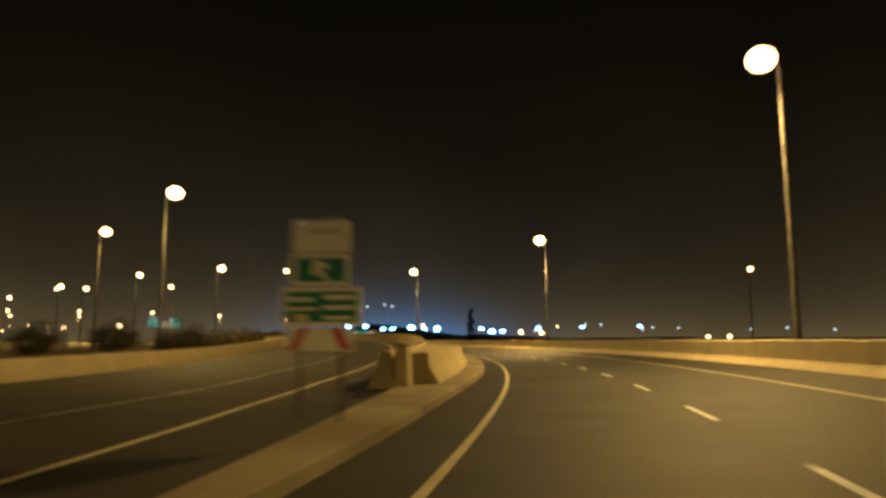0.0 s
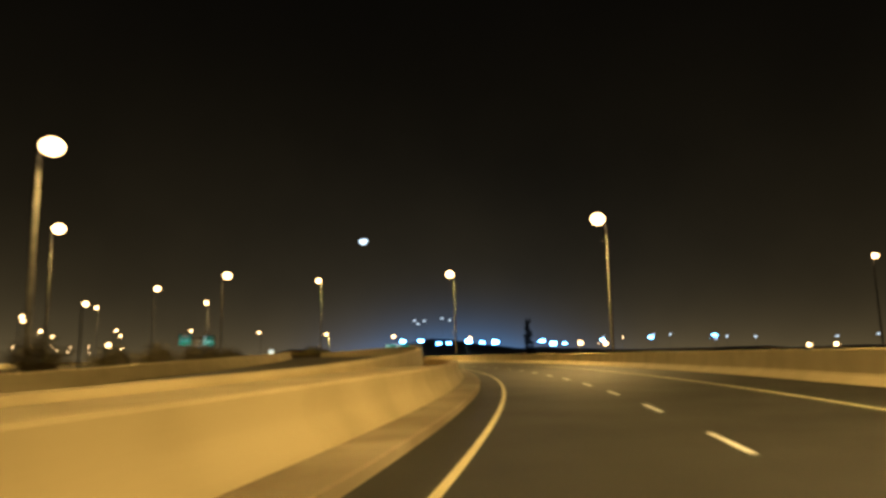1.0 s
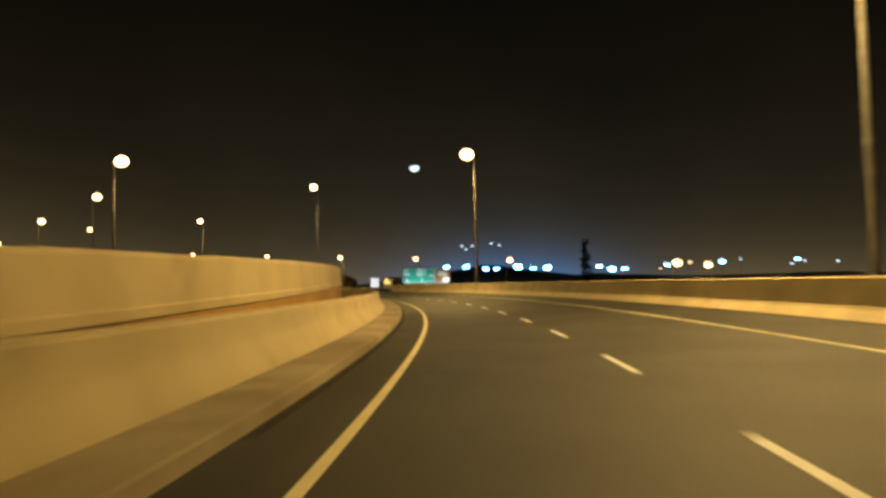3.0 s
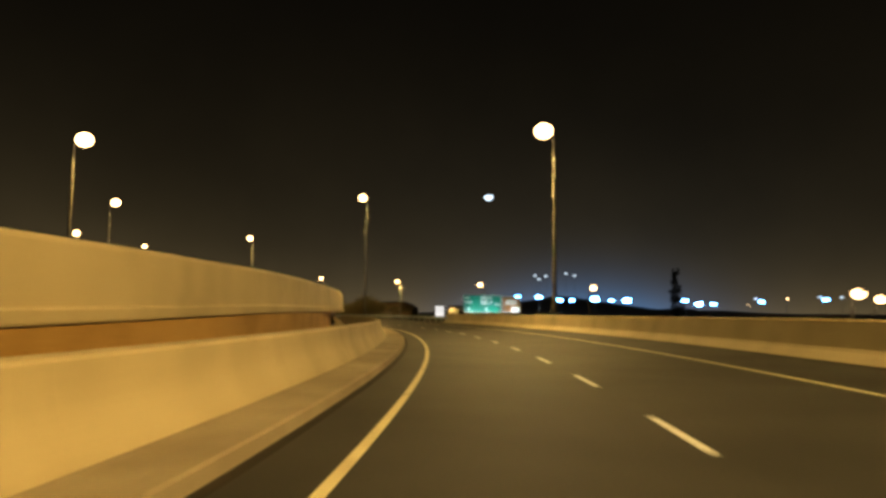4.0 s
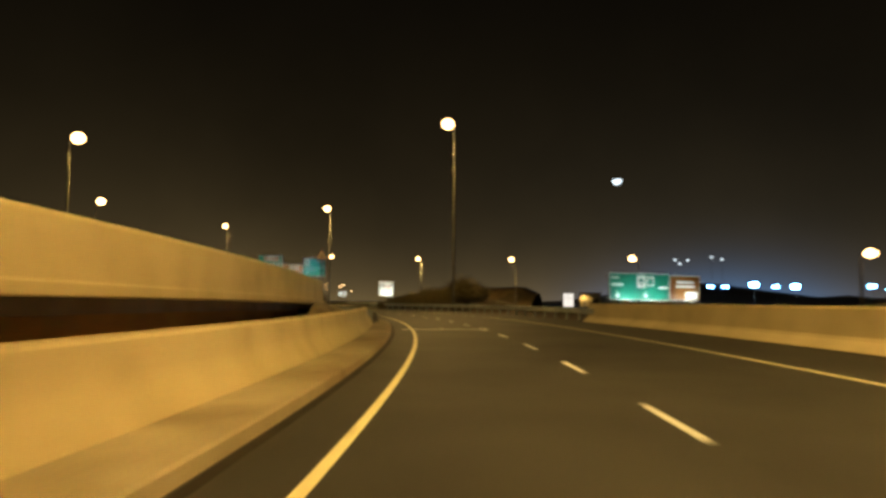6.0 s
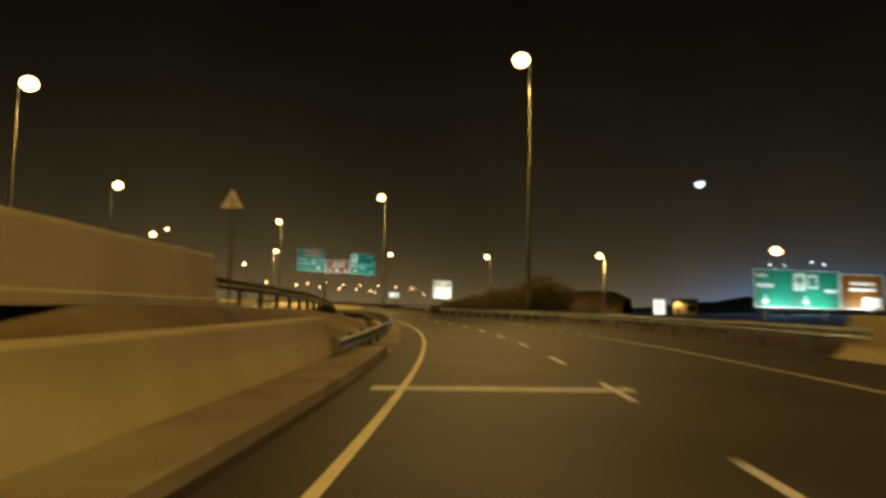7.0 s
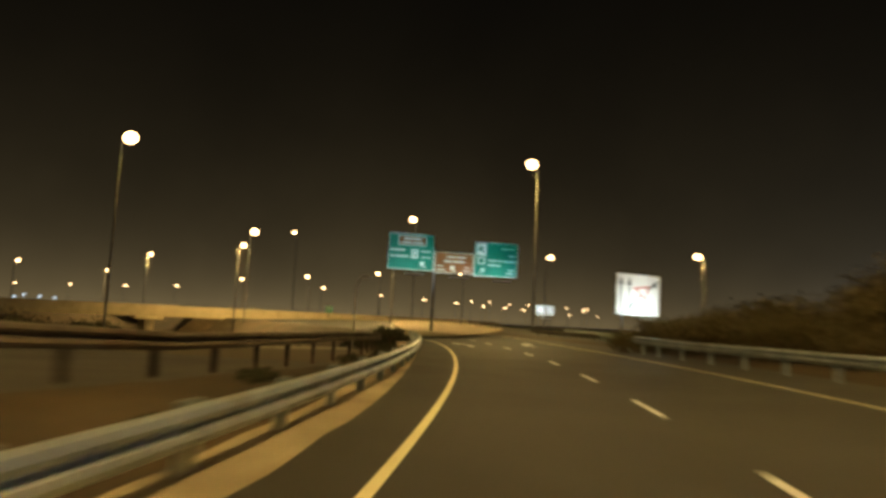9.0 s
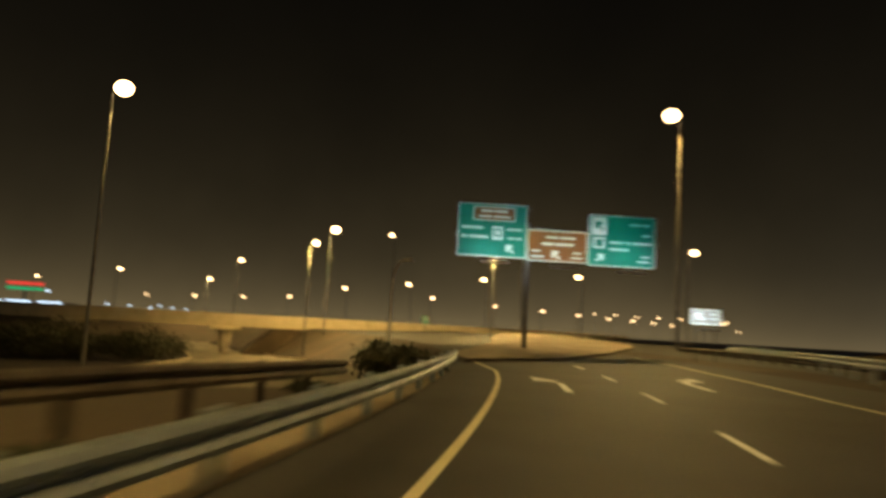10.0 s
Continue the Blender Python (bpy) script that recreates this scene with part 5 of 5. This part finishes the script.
# ---- small things by the road ----
def booth():
    """A flat-roofed pale building with a door and a dark window."""
    top = thing("booth", "pale flat-roofed building with a dark window", "building", m=pose(-136.6, 330.0, 0.0, 0, 0, 26))
    bm = bmesh.new()
    box(bm, -3.4, 3.4, -2.4, 2.4, -1.2, 4.2, 0.05)
    part("wall", bm, PALE_WALL, top)
    bm = bmesh.new()
    box(bm, -3.7, 3.7, -2.75, 2.7, 4.2, 4.5, 0.05)
    part("roof", bm, APRON, top)
    bm = bmesh.new()
    box(bm, 0.6, 2.6, -2.44, -2.4, 0.9, 2.6, 0.02)
    w = part("window", bm, SIGN_BLACK, top, "dark window")
    for x in (0.6, 1.6, 2.6):
        bm = bmesh.new()
        box(bm, x - 0.05, x + 0.05, -2.48, -2.4, 0.85, 2.65)
        part("mullion", bm, HEAD, w)
    bm = bmesh.new()
    box(bm, -2.4, -1.3, -2.46, -2.4, -0.6, 1.7, 0.02)
    d = part("door", bm, HEAD, top)
    bm = bmesh.new()
    box(bm, -2.3, -2.2, -2.54, -2.46, 0.45, 0.6)
    part("handle", bm, STEEL, d)
    # lamp added, not a known fitting, to brighten the pale wall
    bm = bmesh.new()
    tube(bm, (-2.0, -2.4, 3.7), (-2.0, -3.2, 3.8), 0.03, 0.03, 6)
    box(bm, -2.2, -1.8, -3.4, -3.0, 3.76, 3.86, 0.02)
    lamp = part("wall_lamp", bm, HEAD, top, "small added sodium lamp on a bracket, lighting the wall")
    bm = bmesh.new()
    bmesh.ops.create_uvsphere(bm, u_segments=10, v_segments=6, radius=0.12, matrix=Matrix.Translation((-2.0, -3.2, 3.72)))
    part("lens", bm, LAMP_GLOW, lamp, "glowing lens", smooth=True)
    spot = top.matrix_basis @ Vector((-2.0, -3.3, 4.1))
    lamp_light(spot.x, spot.y, spot.z, 420.0)
    return top


booth()


def lit_board():
    """A bright white advertising panel in a dark frame, crossed by thin dark bars."""
    top = thing("advertising_board", "brightly lit white advertising board in a dark frame", "advertising board", m=pose(-143.0, 327.0, 0.0, 0, 0, 26))
    bm = bmesh.new()
    box(bm, -1.75, 1.75, 0.0, 0.3, -0.3, 4.3, 0.04)
    frame_box = part("frame", bm, HEAD, top)
    bm = bmesh.new()
    box(bm, -1.6, 1.6, -0.03, 0.0, -0.15, 4.15)
    part("panel", bm, BOARD_GLOW, frame_box, "glowing white panel")
    for x0, x1, z0, z1 in ((-0.1, 0.06, -0.15, 4.15), (-1.6, 1.6, 2.45, 2.62)):
        bm = bmesh.new()
        box(bm, x0, x1, -0.06, -0.03, z0, z1)
        part("bar", bm, HEAD, frame_box)
    for x in (-1.2, 1.2):
        bm = bmesh.new()
        tube(bm, (x, 0.15, -1.5), (x, 0.15, -0.3), 0.09, 0.09, 8)
        part("post", bm, POLE, top, smooth=True)
    return top


lit_board()


def bridge_sign():
    top = thing("bridge_sign", "small teal sign on a post at the bridge", "road sign", m=pose(-215.8, 224, 0.8, 0, 0, 80))
    bm = bmesh.new()
    tube(bm, (0, 0.06, -0.1), (0, 0.06, 2.6), 0.05, 0.05, 8)
    part("post", bm, POLE, top, smooth=True)
    b = panel("board", -0.7, 0.7, 1.1, 2.6, GREEN, top, label="teal board")
    bars(b, ((-0.4, 0.4, 2.1, 2.25), (-0.4, 0.3, 1.6, 1.75)))
    return top


bridge_sign()


def small_arrow_sign():
    top = thing("arrow_sign", "small wide grey-brown sign with a white arrow on two posts", "road sign", m=pose(-124.6, 206.0, 0.05, 0, 0, 66))
    for x in (-0.5, 0.5):
        bm = bmesh.new()
        tube(bm, (x, 0.08, -0.3), (x, 0.08, 2.9), 0.04, 0.04, 8)
        part("post", bm, POLE, top, smooth=True)
    b = panel("board", -0.78, 0.78, 2.15, 2.95, SIGN_GREY, top, label="grey-brown board with a white border")
    arrow(b, -0.3, 2.55, 0.62, 60, SIGN_WHITE)
    bars(b, ((0.25, 0.6, 2.66, 2.74), (0.25, 0.6, 2.42, 2.5)))
    # added fill light for the small board, in place of headlights
    sign_fill_light(top, -0.1, 1.9, 0.9, 34.0, -0.9)
    return top


small_arrow_sign()


def hooked_post():
    """A slender dark unlit lamp post whose top bends over."""
    top = thing("hooked_lamp_post", "slender dark unlit lamp post with a hooked top", "lamp post", m=pose(-128.9, 190.3, ground_z(-128.9, 190.3), 0, 0, 20))
    bm = bmesh.new()
    tube(bm, (0, 0, -0.3), (0, 0, 4.9), 0.09, 0.06, 10)
    part("post", bm, HEAD, top, smooth=True)
    bm = bmesh.new()
    arc = [(0.9 * (1 - math.cos(t)), 0, 4.9 + 1.3 * math.sin(t)) for t in (0, 0.3, 0.6, 0.9, 1.2, 1.57)]
    for p, q in zip(arc, arc[1:]):
        tube(bm, p, q, 0.05, 0.045, 8)
    part("hook", bm, HEAD, top, smooth=True)
    bm = bmesh.new()
    box(bm, 0.8, 1.5, -0.12, 0.12, 6.1, 6.24, 0.03)
    part("lamp_head", bm, HEAD, top)
    return top


hooked_post()


def end_marker():
    """The blunt near end of the low barrier."""
    p = at(237.6, 12.15, 0.0)
    top = thing("barrier_end_marker", "low dark marker board at the barrier end", "marker", m=pose(p.x, p.y, 0.1, 0, 0, math.degrees(heading(232))))
    bm = bmesh.new()
    box(bm, -0.3, 0.3, -0.06, 0.06, -0.3, 0.78, 0.03)
    part("board", bm, DARK_STEEL, top)
    return top


end_marker()

# ---- distance: floodlit yard, hill, far lamps, filling station ----
def flood_mast(height, size):
    top = thing("floodlight_mast", "tall mast with glaring white floodlights", "floodlight", "floodlights of the yard")
    bm = bmesh.new()
    tube(bm, (0, 0, 0), (0, 0, height), 0.09, 0.06, 10)
    part("mast", bm, BARK, top, smooth=True)
    bm = bmesh.new()
    box(bm, -1.5, 1.5, -0.1, 0.1, height - 0.1, height + 0.1)
    part("crossbar", bm, POLE, top)
    for x in (-0.95, 0.95):
        bm = bmesh.new()
        box(bm, x - 0.92, x + 0.92, -0.45, 0.1, height - 0.75, height + 0.75, 0.12)
        h = part("floodlight", bm, HEAD, top)
        bm = bmesh.new()
        bmesh.ops.create_uvsphere(bm, u_segments=14, v_segments=8, radius=1.0, matrix=Matrix.Translation((x, -0.45, height)) @ Matrix.Diagonal((0.62 * size, 0.4, 0.62 * size, 1)))
        part("lens", bm, FLOOD_GLOW, h, "glaring bluish-white lens", smooth=True)
    return top


masts = {}
for x, y, h in ((-174, 495, 13), (-161, 498, 13), (-148, 500, 11), (-141, 502, 11), (-128, 508, 12), (-118, 510, 11), (-109, 512, 11), (-76, 518, 11), (-68, 519, 9), (-60, 520, 9), (-35, 543, 11), (-1, 542, 12), (40, 520, 12)):
    size = (0.7, 1.5, 1.0, 1.9, 0.8)[int(abs(x * 7 + y * 3)) % 5]
    key = (h, size)
    m = pose(x, y, ground_z(x, y) - 0.8, 0, 0, math.degrees(math.atan2(-(x + 40), y - 90)))
    if key in masts:
        copy_thing(masts[key], m)
    else:
        masts[key] = flood_mast(float(h), size)
        masts[key].matrix_basis = m

for x, y, z in ((-160, 490, 14), (-125, 503, 14), (-68, 514, 13)):
    li = bpy.data.lights.new("flood_light", "POINT")
    li.energy, li.color, li.shadow_soft_size = 25000.0, (0.35, 0.66, 1.0), 1.0
    new("flood_light", li).location = (x, y, z)


def hill_lamp(height):
    top = thing("yard_lamp", "small cool white lamp on a pole far off", "lamp", "far lamps on the hill")
    bm = bmesh.new()
    tube(bm, (0, 0, -14), (0, 0, height), 0.12, 0.08, 8)
    part("pole", bm, POLE, top, smooth=True)
    bm = bmesh.new()
    bmesh.ops.create_uvsphere(bm, u_segments=12, v_segments=6, radius=1.0, matrix=Matrix.Translation((0, 0, height)) @ Matrix.Diagonal((1.3, 0.8, 0.6, 1)))
    part("lens", bm, COOL_GLOW, top, "lit cool white lens", smooth=True)
    return top


first = hill_lamp(6.0)
first.matrix_basis = pose(-240, 713, 32.4)
for x, y, z in ((-230, 716, 38.0), (-237, 716, 35.0), (-212, 722, 40.3), (-204, 724, 38.3), (2, 753, 17.7), (18, 752, 17.5), (-48, 751, 16.4), (70, 745, 14), (95, 740, 13), (60, 747, 12), (160, 720, 11), (190, 710, 12), (225, 690, 10), (-612, 112, 3.8), (-615, 140, 5.3), (-636, 153, 5.1), (-656, 166, 4.4), (-696, 172, 6.5), (-656, 181.5, 5.4), (-676, 192, 4.9), (-512, 119, 9.5)):
    copy_thing(first, pose(x, y, z - 6.0))


def far_hills():
    """A low rocky ridge behind the yard and dark high ground to the side."""
    v, f = [], []
    n, m = 90, 7
    for i in range(n + 1):
        az = radians(-60 + 150 * i / n)
        for j in range(m + 1):
            t = j / m
            r = 640 + 260 * t
            x, y = -40 - math.sin(az) * r, 90 + math.cos(az) * r
            ridge = 10 + 20 * math.exp(-((math.degrees(az) - 16.5) / 5.5) ** 2) + 6 * noise.noise(Vector((math.degrees(az) * 0.08, 0, 3))) + 4 * noise.noise(Vector((math.degrees(az) * 0.4, 0, 7)))
            low = ramp(math.degrees(az), ((-60, 0.5), (-10, 0.75), (10, 1.0), (24, 0.9), (32, 0.35), (45, 0.3), (90, 0.5)))
            v.append((x, y, -4 + max(0.0, ridge) * low * math.sin(math.pi * 0.5 * t) + 2.0 * t * noise.noise(Vector((x * 0.02, y * 0.02, 1)))))
    f = [(i * (m + 1) + j, (i + 1) * (m + 1) + j, (i + 1) * (m + 1) + j + 1, i * (m + 1) + j + 1) for i in range(n) for j in range(m)]
    return tagged(new("backdrop_hills", mesh_of("backdrop_hills", v, f, HILL, True)), "low dark hills on the horizon", "hills", kind="structure")


far_hills()
FAR_ROW = [(-452 + 8.5 * i, 420 + 9.0 * i) for i in range(7)]
for i, (x, y) in enumerate(FAR_ROW):
    put_lamp(x, y, 15 - 0.4 * i, 150, 0.0)


def cypress():
    top = thing("cypress_tree", "tall narrow dark tree standing alone", "tree", m=pose(-48.5, 300, -0.3))
    rng = random.Random(11)
    bm = bmesh.new()
    tube(bm, (0, 0, -0.3), (0, 0, 3.0), 0.35, 0.28, 10)
    tube(bm, (0, 0, 3.0), (0.2, 0, 13.0), 0.26, 0.06, 8)
    part("trunk", bm, BARK, top, smooth=True)
    bm = bmesh.new()
    for k in range(9):
        z = 2.4 + 1.5 * k
        leaf_crown(bm, rng, (0.1 * rng.gauss(0, 1), 0.1 * rng.gauss(0, 1), z), (2.2 - 0.16 * k, 2.2 - 0.16 * k, 1.5), 330, 0.28)
    part("crown", bm, LEAF, top)
    return top


cypress()


def filling_station():
    """A lit canopy on columns with a white fascia and a red and green band, far beyond the underpass."""
    top = thing("filling_station", "filling station canopy with glowing white fascia", "filling station", m=pose(-440, 118, -1.2, 0, 0, -8))
    bm = bmesh.new()
    box(bm, -6, 6, -22, 22, 3.6, 4.4, 0.05)
    part("canopy", bm, RENDERED, top)
    for y in (-20.5, -8, 3, 15):
        bm = bmesh.new()
        box(bm, 6.02, 6.2, y - 4.6, y + 4.6, 2.6, 4.5, 0.05)
        part("fascia", bm, COOL_GLOW, top, "glowing white fascia")
    for y in (-15, -5, 5, 15):
        bm = bmesh.new()
        box(bm, -0.3, 0.3, y - 0.3, y + 0.3, -0.5, 3.6, 0.03)
        part("column", bm, RENDERED, top)
    for z, m in ((11.2, glowing("red_sign_band", (1.0, 0.05, 0.03), 0.7)), (9.0, glowing("green_sign_band", (0.03, 0.8, 0.25), 0.35))):
        bm = bmesh.new()
        box(bm, 6.0, 6.3, -2.0, 12.0, z, z + 1.2, 0.05)
        part("sign_band", bm, m, top)
    bm = bmesh.new()
    box(bm, 5.5, 5.95, 4.5, 5.5, 4.4, 12.4, 0.03)
    part("sign_pylon", bm, HEAD, top)
    return top


filling_station()
